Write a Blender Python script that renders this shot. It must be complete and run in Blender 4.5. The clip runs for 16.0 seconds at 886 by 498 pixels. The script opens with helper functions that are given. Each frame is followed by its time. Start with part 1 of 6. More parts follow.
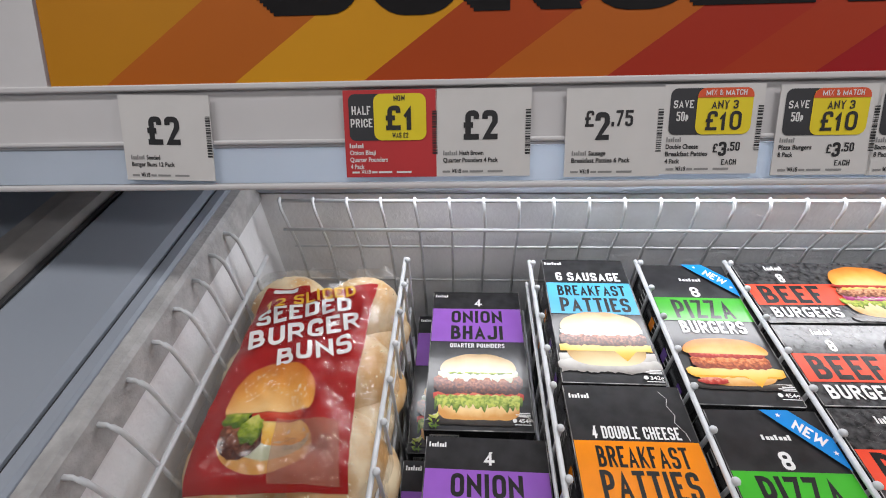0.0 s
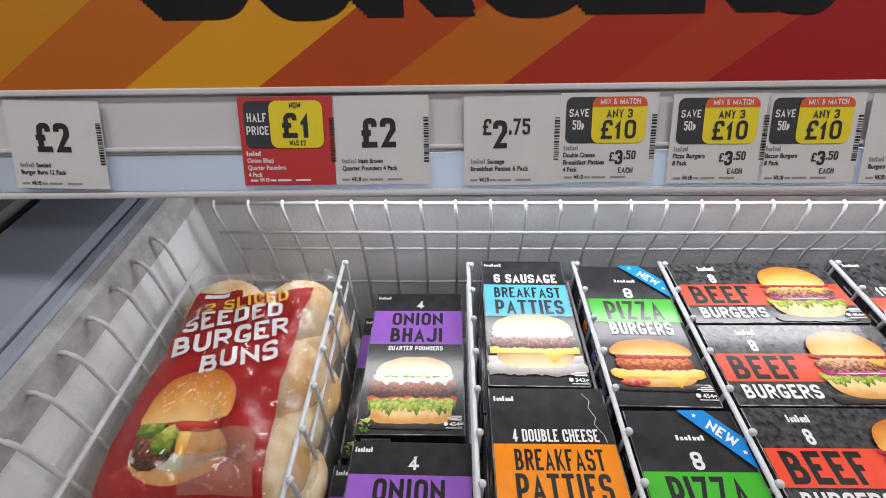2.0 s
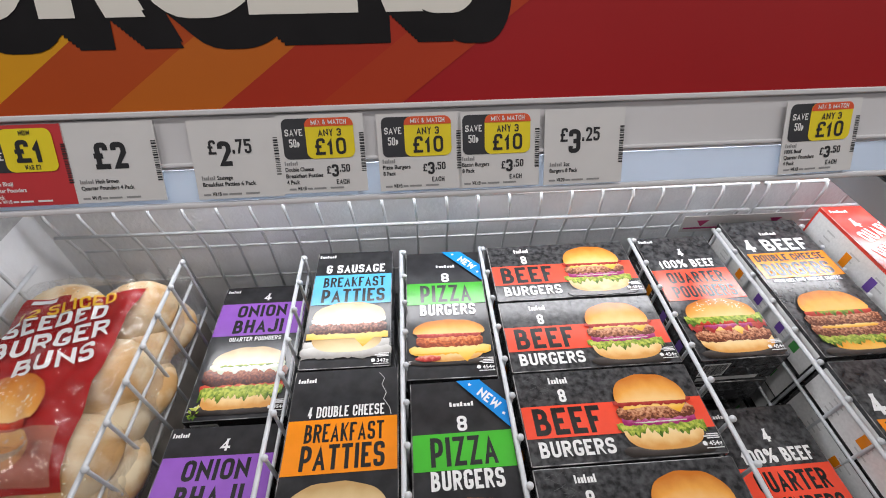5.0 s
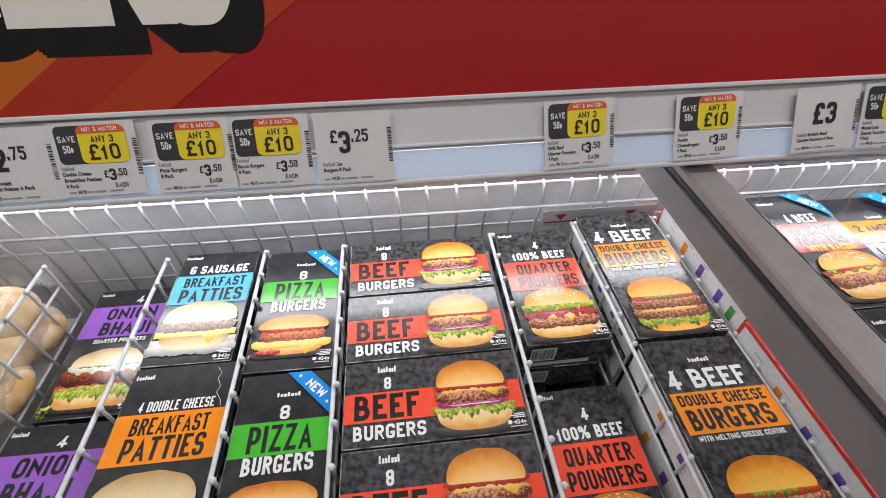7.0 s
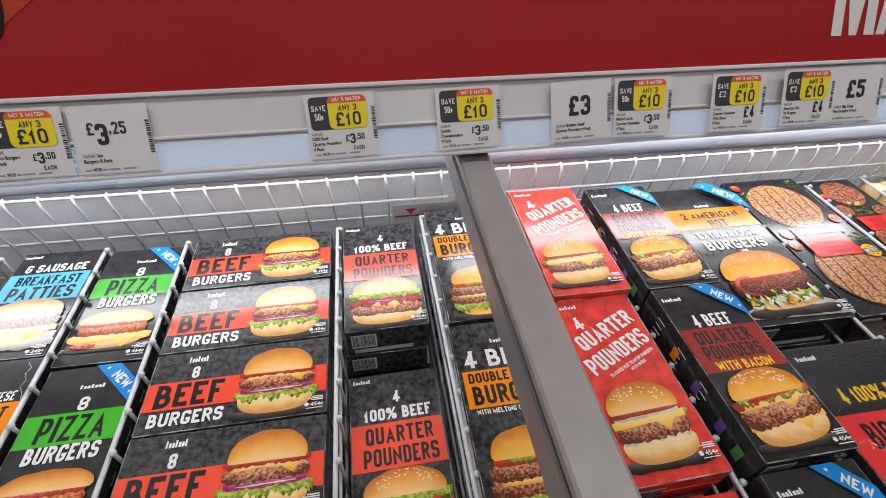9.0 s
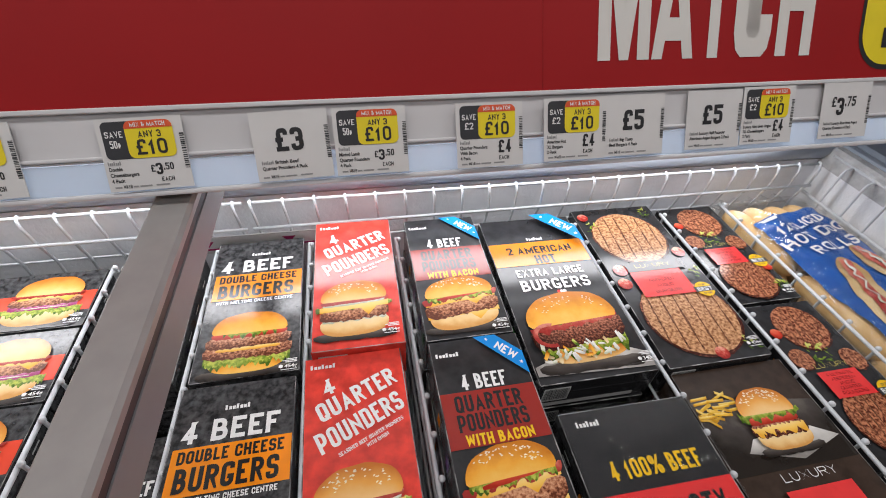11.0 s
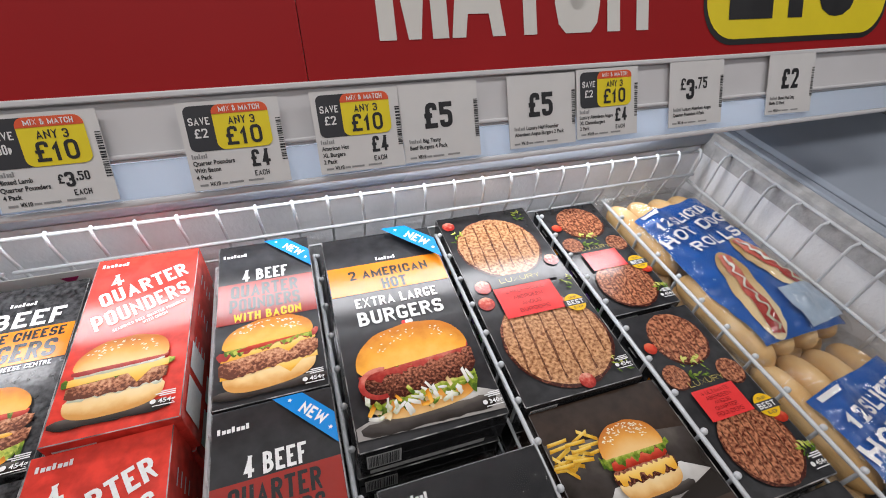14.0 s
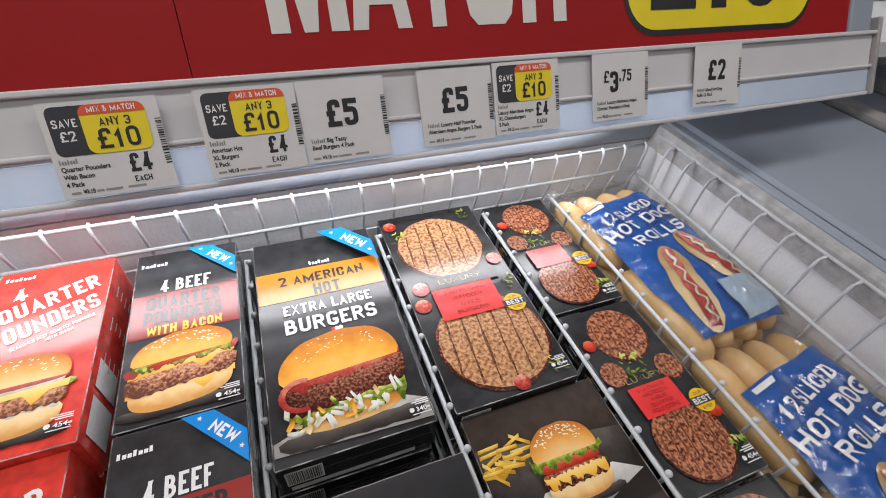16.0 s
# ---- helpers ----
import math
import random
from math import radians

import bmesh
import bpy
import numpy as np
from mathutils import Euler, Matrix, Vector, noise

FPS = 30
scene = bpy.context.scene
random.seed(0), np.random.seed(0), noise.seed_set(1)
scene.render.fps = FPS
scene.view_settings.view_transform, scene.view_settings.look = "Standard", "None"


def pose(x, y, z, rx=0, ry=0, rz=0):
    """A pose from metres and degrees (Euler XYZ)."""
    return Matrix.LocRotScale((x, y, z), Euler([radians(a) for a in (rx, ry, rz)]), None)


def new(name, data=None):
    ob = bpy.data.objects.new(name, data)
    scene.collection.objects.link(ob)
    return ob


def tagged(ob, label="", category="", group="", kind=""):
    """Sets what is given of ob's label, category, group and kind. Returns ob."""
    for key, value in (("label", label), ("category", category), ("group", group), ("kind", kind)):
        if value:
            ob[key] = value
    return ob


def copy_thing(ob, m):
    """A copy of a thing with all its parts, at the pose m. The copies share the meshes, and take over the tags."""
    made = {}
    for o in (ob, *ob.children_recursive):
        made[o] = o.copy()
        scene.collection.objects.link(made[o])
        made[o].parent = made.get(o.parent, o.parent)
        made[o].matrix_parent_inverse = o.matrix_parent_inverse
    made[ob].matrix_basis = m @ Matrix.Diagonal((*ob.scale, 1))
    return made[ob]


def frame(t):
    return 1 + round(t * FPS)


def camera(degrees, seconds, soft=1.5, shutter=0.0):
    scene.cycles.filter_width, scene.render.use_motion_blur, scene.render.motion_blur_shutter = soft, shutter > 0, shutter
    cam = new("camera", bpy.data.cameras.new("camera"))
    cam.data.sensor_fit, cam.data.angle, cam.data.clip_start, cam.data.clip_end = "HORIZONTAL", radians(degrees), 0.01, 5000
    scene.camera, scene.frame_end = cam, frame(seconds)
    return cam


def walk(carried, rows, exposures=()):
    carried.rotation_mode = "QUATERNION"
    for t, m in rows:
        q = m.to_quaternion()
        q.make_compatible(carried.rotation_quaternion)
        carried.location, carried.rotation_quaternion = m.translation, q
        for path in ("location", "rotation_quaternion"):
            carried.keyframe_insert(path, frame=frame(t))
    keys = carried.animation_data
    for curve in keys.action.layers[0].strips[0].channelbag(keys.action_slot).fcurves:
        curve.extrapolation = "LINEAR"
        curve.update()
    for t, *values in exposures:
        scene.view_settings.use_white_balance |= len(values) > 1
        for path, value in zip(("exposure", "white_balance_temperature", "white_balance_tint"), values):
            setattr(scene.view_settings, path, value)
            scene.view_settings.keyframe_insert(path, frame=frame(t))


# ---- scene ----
cam = camera(89.6, 16.0, 1.0)
METRES, EYE, TILT, LEAN, TURN = 1.1, 1.175, -40.7, 1.5, 2.3
ROWS = [
    (0.0, 0.0, 0.0, 0.0, 0.0, 0.0, -0.0),
    (0.5, 0.0082, -0.0089, 0.0042, -0.07, 0.07, -0.09),
    (1.0, 0.0224, -0.0099, 0.0067, -0.38, -0.07, -0.05),
    (1.5, 0.0356, -0.0046, 0.0071, -1.04, -0.34, 0.09),
    (2.0, 0.0517, 0.0008, 0.0083, -1.77, -0.69, 0.31),
    (2.5, 0.0637, -0.0006, 0.0109, -2.67, -1.28, 0.57),
    (3.0, 0.0882, -0.0023, 0.0131, -3.73, -2.27, 0.88),
    (3.5, 0.1082, -0.0139, 0.0162, -4.61, -3.24, 1.32),
    (4.0, 0.1395, -0.0229, 0.0204, -5.28, -3.78, 1.89),
    (6.5, 0.3057, -0.0831, 0.0135, -7.7, -3.8, 3.76),
    (7.0, 0.3487, -0.0885, 0.0094, -8.1, -3.73, 4.14),
    (7.5, 0.3795, -0.1, 0.0041, -8.54, -3.76, 4.34),
    (8.0, 0.4223, -0.112, -0.0102, -9.27, -3.64, 4.75),
    (8.5, 0.4486, -0.1205, -0.0117, -10.34, -3.5, 5.46),
    (9.0, 0.5114, -0.1359, -0.0203, -10.97, -3.15, 5.18),
    (9.5, 0.5993, -0.1529, -0.0247, -11.03, -2.6, 4.22),
    (12.0, 0.7964, -0.0887, 0.0099, -15.05, -2.84, 6.75),
    (12.5, 0.827, -0.0806, 0.0094, -16.3, -3.34, 7.44),
    (13.0, 0.8496, -0.075, 0.0078, -17.46, -3.67, 7.88),
    (13.5, 0.8617, -0.068, 0.0052, -18.36, -3.82, 8.39),
    (14.0, 0.8925, -0.0706, 0.0048, -19.27, -3.92, 8.93),
    (14.5, 0.9125, -0.0697, 0.0049, -20.2, -4.04, 9.33),
    (15.0, 0.9247, -0.0701, 0.0016, -20.92, -4.26, 9.59),
    (15.5, 0.9336, -0.0699, 0.0004, -21.5, -4.47, 9.81),
    (16.0, 0.942, -0.0731, 0.0003, -21.81, -4.77, 10.36),
]
walk(cam, [(t, pose(0, 0, EYE, TILT, LEAN, TURN) @ pose(METRES * x, METRES * y, METRES * z, 90 + pitch, roll, yaw)) for t, x, y, z, yaw, pitch, roll in ROWS])

# world and lamps
world = bpy.data.worlds.new("shop_world")
scene.world = world
world.use_nodes = True
world.node_tree.nodes["Background"].inputs[0].default_value = (0.9, 0.95, 1.0, 1)
world.node_tree.nodes["Background"].inputs[1].default_value = 0.15
scene.view_settings.exposure = 0.0


def area_lamp(name, place, sx, sy, watts, colour, turn=(0, 0, 0)):
    data = bpy.data.lights.new(name, "AREA")
    data.shape, data.size, data.size_y, data.energy, data.color = "RECTANGLE", sx, sy, watts, colour
    ob = new(name, data)
    ob.matrix_basis = pose(*place, *turn)
    return ob


# LED tube along the underside of the canopy, and the shop's ceiling panels
area_lamp("canopy_tube_light", (0.68, 0.432, 0.960), 1.66, 0.045, 3.15, (0.97, 0.965, 1.0), (-14, 0, 0))
# the tube's front and rear sides, towards the clear strip of the price rail and the back panel
area_lamp("canopy_tube_light", (0.68, 0.402, 1.004), 1.66, 0.02, 0.5, (0.93, 0.96, 1.0), (-97, 0, 0))
area_lamp("canopy_tube_light", (0.68, 0.465, 0.980), 1.60, 0.02, 0.4, (0.93, 0.96, 1.0), (55, 0, 0))
for lx in (-1.2, 0.7, 2.6):
    for ly, watts in ((-1.5, 7.4), (-0.12, 11.8)):
        area_lamp("ceiling_panel_light", (lx, ly, 2.93), 1.2, 0.3, watts, (1.0, 0.965, 0.965))


# ---------------------------------------------------------------- materials
def mat(name, colour, rough=0.5, metal=0.0, var=0.12, scale=30.0, bump=0.0, bump_scale=200.0, coat=0.0, colour2=None, spec=0.5, ramp=(0.35, 0.65), detail=4.0):
    """Paint, plastic, print or metal: two scales of noise vary the colour, a third the relief."""
    m = bpy.data.materials.new(name)
    m.use_nodes = True
    nt = m.node_tree
    b = nt.nodes["Principled BSDF"]
    b.inputs["Roughness"].default_value, b.inputs["Metallic"].default_value = rough, metal
    b.inputs["Specular IOR Level"].default_value = spec
    b.inputs["Coat Weight"].default_value, b.inputs["Coat Roughness"].default_value = coat, 0.12
    co = nt.nodes.new("ShaderNodeTexCoord")
    n1 = nt.nodes.new("ShaderNodeTexNoise")
    n1.inputs["Scale"].default_value, n1.inputs["Detail"].default_value = scale, detail
    nt.links.new(co.outputs["Object"], n1.inputs["Vector"])
    cr = nt.nodes.new("ShaderNodeValToRGB")
    c2 = colour2 or [c * (1 - var) for c in colour]
    c1 = colour if colour2 else [min(1, c * (1 + var * 0.6)) for c in colour]
    cr.color_ramp.elements[0].position, cr.color_ramp.elements[1].position = ramp
    cr.color_ramp.elements[0].color, cr.color_ramp.elements[1].color = (*c2, 1), (*c1, 1)
    nt.links.new(n1.outputs["Fac"], cr.inputs["Fac"])
    nt.links.new(cr.outputs["Color"], b.inputs["Base Color"])
    n3 = nt.nodes.new("ShaderNodeTexNoise")
    n3.inputs["Scale"].default_value = scale * 0.23
    nt.links.new(co.outputs["Object"], n3.inputs["Vector"])
    mr = nt.nodes.new("ShaderNodeMapRange")
    mr.inputs["To Min"].default_value, mr.inputs["To Max"].default_value = max(0.02, rough * 0.8), min(1, rough * 1.25)
    nt.links.new(n3.outputs["Fac"], mr.inputs["Value"])
    nt.links.new(mr.outputs["Result"], b.inputs["Roughness"])
    if bump:
        n2 = nt.nodes.new("ShaderNodeTexNoise")
        n2.inputs["Scale"].default_value, n2.inputs["Detail"].default_value = bump_scale, 3.0
        nt.links.new(co.outputs["Object"], n2.inputs["Vector"])
        bp = nt.nodes.new("ShaderNodeBump")
        bp.inputs["Strength"].default_value, bp.inputs["Distance"].default_value = bump, 0.002
        nt.links.new(n2.outputs["Fac"], bp.inputs["Height"])
        nt.links.new(bp.outputs["Normal"], b.inputs["Normal"])
    return m


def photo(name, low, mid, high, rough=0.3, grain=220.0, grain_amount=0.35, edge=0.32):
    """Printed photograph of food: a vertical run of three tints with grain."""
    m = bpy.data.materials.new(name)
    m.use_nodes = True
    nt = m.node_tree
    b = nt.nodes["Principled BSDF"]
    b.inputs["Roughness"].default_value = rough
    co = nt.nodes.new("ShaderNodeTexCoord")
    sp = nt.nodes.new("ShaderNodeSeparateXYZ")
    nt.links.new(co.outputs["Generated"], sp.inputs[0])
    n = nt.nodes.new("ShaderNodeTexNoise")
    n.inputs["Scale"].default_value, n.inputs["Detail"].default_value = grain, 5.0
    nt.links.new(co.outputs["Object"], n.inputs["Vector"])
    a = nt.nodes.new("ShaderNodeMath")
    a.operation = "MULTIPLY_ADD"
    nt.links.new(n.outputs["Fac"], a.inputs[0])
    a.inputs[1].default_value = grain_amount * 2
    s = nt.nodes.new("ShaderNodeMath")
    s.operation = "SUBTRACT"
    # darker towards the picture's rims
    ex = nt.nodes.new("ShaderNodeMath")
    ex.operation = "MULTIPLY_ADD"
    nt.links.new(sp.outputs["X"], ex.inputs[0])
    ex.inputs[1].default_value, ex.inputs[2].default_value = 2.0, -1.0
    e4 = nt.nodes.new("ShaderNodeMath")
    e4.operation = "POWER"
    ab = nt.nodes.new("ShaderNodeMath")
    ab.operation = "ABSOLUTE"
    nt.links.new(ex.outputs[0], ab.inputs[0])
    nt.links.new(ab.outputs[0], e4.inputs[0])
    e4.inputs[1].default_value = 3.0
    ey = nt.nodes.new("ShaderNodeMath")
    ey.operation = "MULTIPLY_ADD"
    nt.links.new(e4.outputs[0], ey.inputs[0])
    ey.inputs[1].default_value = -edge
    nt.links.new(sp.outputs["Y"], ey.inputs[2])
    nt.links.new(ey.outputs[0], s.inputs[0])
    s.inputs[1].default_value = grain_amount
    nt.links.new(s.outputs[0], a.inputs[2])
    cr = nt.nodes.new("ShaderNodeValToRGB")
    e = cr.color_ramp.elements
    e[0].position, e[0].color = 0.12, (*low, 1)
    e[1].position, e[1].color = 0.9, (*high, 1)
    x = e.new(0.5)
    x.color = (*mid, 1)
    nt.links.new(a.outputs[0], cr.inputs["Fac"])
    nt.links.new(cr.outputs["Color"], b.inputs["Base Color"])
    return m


def film(name, gloss=0.16, tint=(1, 1, 1), rough=0.07, bump_scale=45.0, haze=0.0):
    """Thin clear packaging film, crinkled."""
    m = bpy.data.materials.new(name)
    m.use_nodes = True
    nt = m.node_tree
    nt.nodes.remove(nt.nodes["Principled BSDF"])
    out = nt.nodes["Material Output"]
    tr, gl, mx = (nt.nodes.new(k) for k in ("ShaderNodeBsdfTransparent", "ShaderNodeBsdfGlossy", "ShaderNodeMixShader"))
    tr.inputs[0].default_value = (*tint, 1)
    gl.inputs["Roughness"].default_value = rough
    fr = nt.nodes.new("ShaderNodeFresnel")
    fr.inputs["IOR"].default_value = 1.45
    ad = nt.nodes.new("ShaderNodeMath")
    ad.operation = "MULTIPLY"
    ad.inputs[1].default_value = gloss
    nt.links.new(fr.outputs[0], ad.inputs[0])
    cap = nt.nodes.new("ShaderNodeMath")
    cap.operation = "MINIMUM"
    cap.inputs[1].default_value = 0.22
    nt.links.new(ad.outputs[0], cap.inputs[0])
    nt.links.new(cap.outputs[0], mx.inputs[0])
    nt.links.new(tr.outputs[0], mx.inputs[1])
    nt.links.new(gl.outputs[0], mx.inputs[2])
    co = nt.nodes.new("ShaderNodeTexCoord")
    n = nt.nodes.new("ShaderNodeTexNoise")
    n.inputs["Scale"].default_value, n.inputs["Detail"].default_value, n.inputs["Distortion"].default_value = bump_scale, 3.0, 1.2
    nt.links.new(co.outputs["Object"], n.inputs["Vector"])
    bp = nt.nodes.new("ShaderNodeBump")
    bp.inputs["Strength"].default_value, bp.inputs["Distance"].default_value = 0.75, 0.005
    vo = nt.nodes.new("ShaderNodeTexVoronoi")
    vo.inputs["Scale"].default_value = bump_scale * 1.1
    wv = nt.nodes.new("ShaderNodeVectorMath")
    wv.operation = "MULTIPLY_ADD"
    nt.links.new(n.outputs["Color"], wv.inputs[0])
    wv.inputs[1].default_value = (0.03, 0.012, 0.03)
    nt.links.new(co.outputs["Object"], wv.inputs[2])
    nt.links.new(wv.outputs[0], vo.inputs["Vector"])
    nt.links.new(vo.outputs["Distance"], bp.inputs["Height"])
    nt.links.new(bp.outputs["Normal"], gl.inputs["Normal"])
    # thin milky haze of the plastic
    df, hz = nt.nodes.new("ShaderNodeBsdfDiffuse"), nt.nodes.new("ShaderNodeMixShader")
    df.inputs[0].default_value = (0.88, 0.87, 0.84, 1)
    hz.inputs[0].default_value = haze
    nt.links.new(mx.outputs[0], hz.inputs[1])
    nt.links.new(df.outputs[0], hz.inputs[2])
    nt.links.new(hz.outputs[0], out.inputs[0])
    return m


M = {}
M["liner"] = mat("frosted_white_liner", (0.80, 0.81, 0.83), 0.45, var=0.10, scale=14, bump=0.45, bump_scale=190)
M["rim"] = mat("grey_blue_rim_plastic", (0.31, 0.35, 0.41), 0.34, var=0.06, scale=5, bump=0.05, bump_scale=300)
M["frost"] = mat("frosted_grey_edge", (0.42, 0.42, 0.42), 0.6, var=0.2, scale=60, bump=0.5, bump_scale=260)
M["rim_light"] = mat("pale_rim_plastic", (0.50, 0.56, 0.64), 0.28, var=0.05, scale=6)
M["gasket"] = mat("dark_rubber", (0.045, 0.047, 0.052), 0.55)
M["steel"] = mat("brushed_steel", (0.50, 0.48, 0.46), 0.42, metal=0.45, var=0.1, scale=60)
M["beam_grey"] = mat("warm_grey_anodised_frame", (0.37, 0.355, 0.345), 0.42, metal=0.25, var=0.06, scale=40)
# side of the lid rail: a darker, slightly cooler grey than the cover
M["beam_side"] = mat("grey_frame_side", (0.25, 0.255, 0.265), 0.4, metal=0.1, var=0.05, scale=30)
M["beam_dark"] = mat("dark_frame_edge", (0.045, 0.045, 0.05), 0.4)
M["wire"] = mat("white_coated_wire", (0.60, 0.62, 0.64), 0.38, var=0.10, scale=60)
M["rail"] = mat("white_price_rail_plastic", (0.66, 0.65, 0.66), 0.35, var=0.05, scale=9)
M["rail_clear"] = mat("pale_clear_rail_strip", (0.80, 0.88, 0.97), 0.2, var=0.05, scale=8)
nt = M["rail_clear"].node_tree
tl, tm = nt.nodes.new("ShaderNodeBsdfTranslucent"), nt.nodes.new("ShaderNodeMixShader")
tl.inputs[0].default_value = (0.86, 0.92, 1.0, 1)
tm.inputs[0].default_value = 0.5
nt.links.new(nt.nodes["Principled BSDF"].outputs[0], tm.inputs[1])
nt.links.new(tl.outputs[0], tm.inputs[2])
nt.links.new(tm.outputs[0], nt.nodes["Material Output"].inputs[0])
M["white_panel"] = mat("white_enamel_panel", (0.75, 0.75, 0.76), 0.4, var=0.05, scale=6)
M["floor"] = mat("grey_vinyl_floor", (0.30, 0.30, 0.30), 0.35, var=0.2, scale=8)
M["plaster"] = mat("shop_wall_paint", (0.62, 0.62, 0.60), 0.7, var=0.08, scale=4)
M["ceiling"] = mat("ceiling_tile_white", (0.75, 0.75, 0.74), 0.8, var=0.06, scale=5)
M["ticket"] = mat("ticket_card", (0.70, 0.69, 0.68), 0.5, var=0.03, scale=30)
M["ticket_red"] = mat("ticket_red", (0.55, 0.035, 0.04), 0.5, var=0.04)
M["ink"] = mat("black_ink", (0.022, 0.022, 0.025), 0.4, var=0.1)
M["ticket_dark"] = mat("ticket_dark_grey", (0.035, 0.036, 0.042), 0.45)
M["ticket_yellow"] = mat("ticket_yellow", (0.85, 0.68, 0.02), 0.45, var=0.03)
M["ticket_orange"] = mat("ticket_orange", (0.75, 0.10, 0.03), 0.45, var=0.03)
M["white_ink"] = mat("white_ink", (0.82, 0.82, 0.81), 0.3, var=0.05)
M["grey_ink"] = mat("grey_ink", (0.30, 0.30, 0.30), 0.45)


# ---------------------------------------------------------------- building helpers
def part(name, bm, material, parent=None, label="", smooth=False):
    me = bpy.data.meshes.new(name)
    bm.to_mesh(me)
    bm.free()
    me.materials.append(material)
    if smooth:
        for p in me.polygons:
            p.use_smooth = True
    ob = new(name, me)
    ob.parent = parent
    if name in ("side_note", "barcode", "fine_print", "seed_scatter", "herb_sprig", "printed_seed_scatter", "name_bar", "star_pair"):
        ob["kind"] = "stuff"
    return tagged(ob, label)


def thing(name, m, label, category, group="", kind=""):
    ob = new(name)
    ob.empty_display_size = 0.02
    ob.matrix_basis = m
    return tagged(ob, label, category, group, kind)


def box_bm(x0, x1, y0, y1, z0, z1, bevel=0.0, seg=2, bm=None):
    bm = bm or bmesh.new()
    r = bmesh.ops.create_cube(bm, size=1.0)
    for v in r["verts"]:
        v.co = Vector((x0 + (v.co.x + 0.5) * (x1 - x0), y0 + (v.co.y + 0.5) * (y1 - y0), z0 + (v.co.z + 0.5) * (z1 - z0)))
    if bevel:
        es = list({e for v in r["verts"] for e in v.link_edges})
        bmesh.ops.bevel(bm, geom=es, offset=bevel, segments=seg, affect="EDGES", profile=0.5)
    return bm


def profile_bm(points, axis, a, b, closed=True):
    """A closed outline drawn along an axis from a to b. Points: (y, z) along x, (x, z) along y."""
    bm = bmesh.new()
    def place(p, t):
        return (t, p[0], p[1]) if axis == "x" else (p[0], t, p[1])
    r0, r1 = [bm.verts.new(place(p, a)) for p in points], [bm.verts.new(place(p, b)) for p in points]
    n = len(points)
    for i in range(n):
        bm.faces.new((r0[i], r0[(i + 1) % n], r1[(i + 1) % n], r1[i]))
    bm.faces.new(r0)
    bm.faces.new(r1)
    bmesh.ops.recalc_face_normals(bm, faces=bm.faces)
    return bm


def rod_bm(points, r, n=8, bm=None, caps=True):
    """A round wire through the points."""
    bm = bm or bmesh.new()
    pts = [Vector(p) for p in points]
    rings = []
    for i, p in enumerate(pts):
        d = (pts[min(i + 1, len(pts) - 1)] - pts[max(i - 1, 0)]).normalized()
        up = Vector((1, 0, 0)) if abs(d.x) < 0.9 else Vector((0, 1, 0))
        s = d.cross(up).normalized()
        q = s.cross(d)
        rings.append([bm.verts.new(p + r * (math.cos(k * 2 * math.pi / n) * s + math.sin(k * 2 * math.pi / n) * q)) for k in range(n)])
    for a, b in zip(rings, rings[1:]):
        for k in range(n):
            bm.faces.new((a[k], a[(k + 1) % n], b[(k + 1) % n], b[k]))
    if caps:
        bm.faces.new(rings[0])
        bm.faces.new(rings[-1])
    return bm


def fix(bm):
    bmesh.ops.recalc_face_normals(bm, faces=bm.faces)
    return bm


# ---------------------------------------------------------------- shop shell
tagged(part("floor", box_bm(-6, 8, -6, 5, -0.1, 0.0), M["floor"]), "grey vinyl shop floor", "floor", kind="structure")
tagged(part("ceiling", box_bm(-6, 8, -6, 5, 3.0, 3.1), M["ceiling"]), "white shop ceiling", "ceiling", kind="structure")
tagged(part("wall_back", box_bm(-6, 8, 1.3, 1.4, 0, 3.0), M["plaster"]), "plain shop wall behind the freezers", "wall", kind="structure")
tagged(part("wall_front", box_bm(-6, 8, -5.0, -4.9, 0, 3.0), M["plaster"]), "plain wall across the aisle", "wall", kind="structure")
tagged(part("wall_west", box_bm(-5.0, -4.9, -4.9, 1.3, 0, 3.0), M["plaster"]), "plain shop side wall", "wall", kind="structure")
tagged(part("wall_east", box_bm(7.0, 7.1, -4.9, 1.3, 0, 3.0), M["plaster"]), "plain shop side wall", "wall", kind="structure")

# ---------------------------------------------------------------- chest freezer
XL, XR, YB, YF, ZR = -0.255, 1.600, 0.452, -0.40, 0.895
ZB = 0.598
chest = thing("chest_freezer", pose(0, 0, 0), "long white chest freezer with pale grey plastic rims, standing open", "freezer")
part("liner_wall", box_bm(XL - 0.05, XR + 0.05, YB, YB + 0.06, ZB - 0.05, 0.873), M["liner"], chest, "frost-speckled back liner wall")
part("liner_wall", box_bm(XL - 0.05, XL, YF, YB, ZB - 0.05, ZR), M["liner"], chest)
part("liner_wall", box_bm(XR, XR + 0.05, YF, YB, ZB - 0.05, ZR), M["liner"], chest)
part("liner_wall", box_bm(XL - 0.05, XR + 0.05, YF - 0.05, YF, ZB - 0.05, ZR), M["liner"], chest)
part("liner_floor", box_bm(XL, XR, YF, YB, ZB - 0.05, ZB), M["liner"], chest)
part("plinth", box_bm(XL - 0.2, XR + 0.3, YF - 0.1, YB + 0.1, 0, ZB - 0.051, 0.01), M["white_panel"], chest)
part("front_panel", box_bm(XL - 0.2, XR + 0.3, YF - 0.14, YF - 0.05, ZB - 0.05, ZR - 0.02, 0.02), M["white_panel"], chest)
part("front_rim", box_bm(XL - 0.2, XR + 0.3, YF - 0.15, YF - 0.004, ZR - 0.018, ZR + 0.03, 0.012, 3), M["rim"], chest)
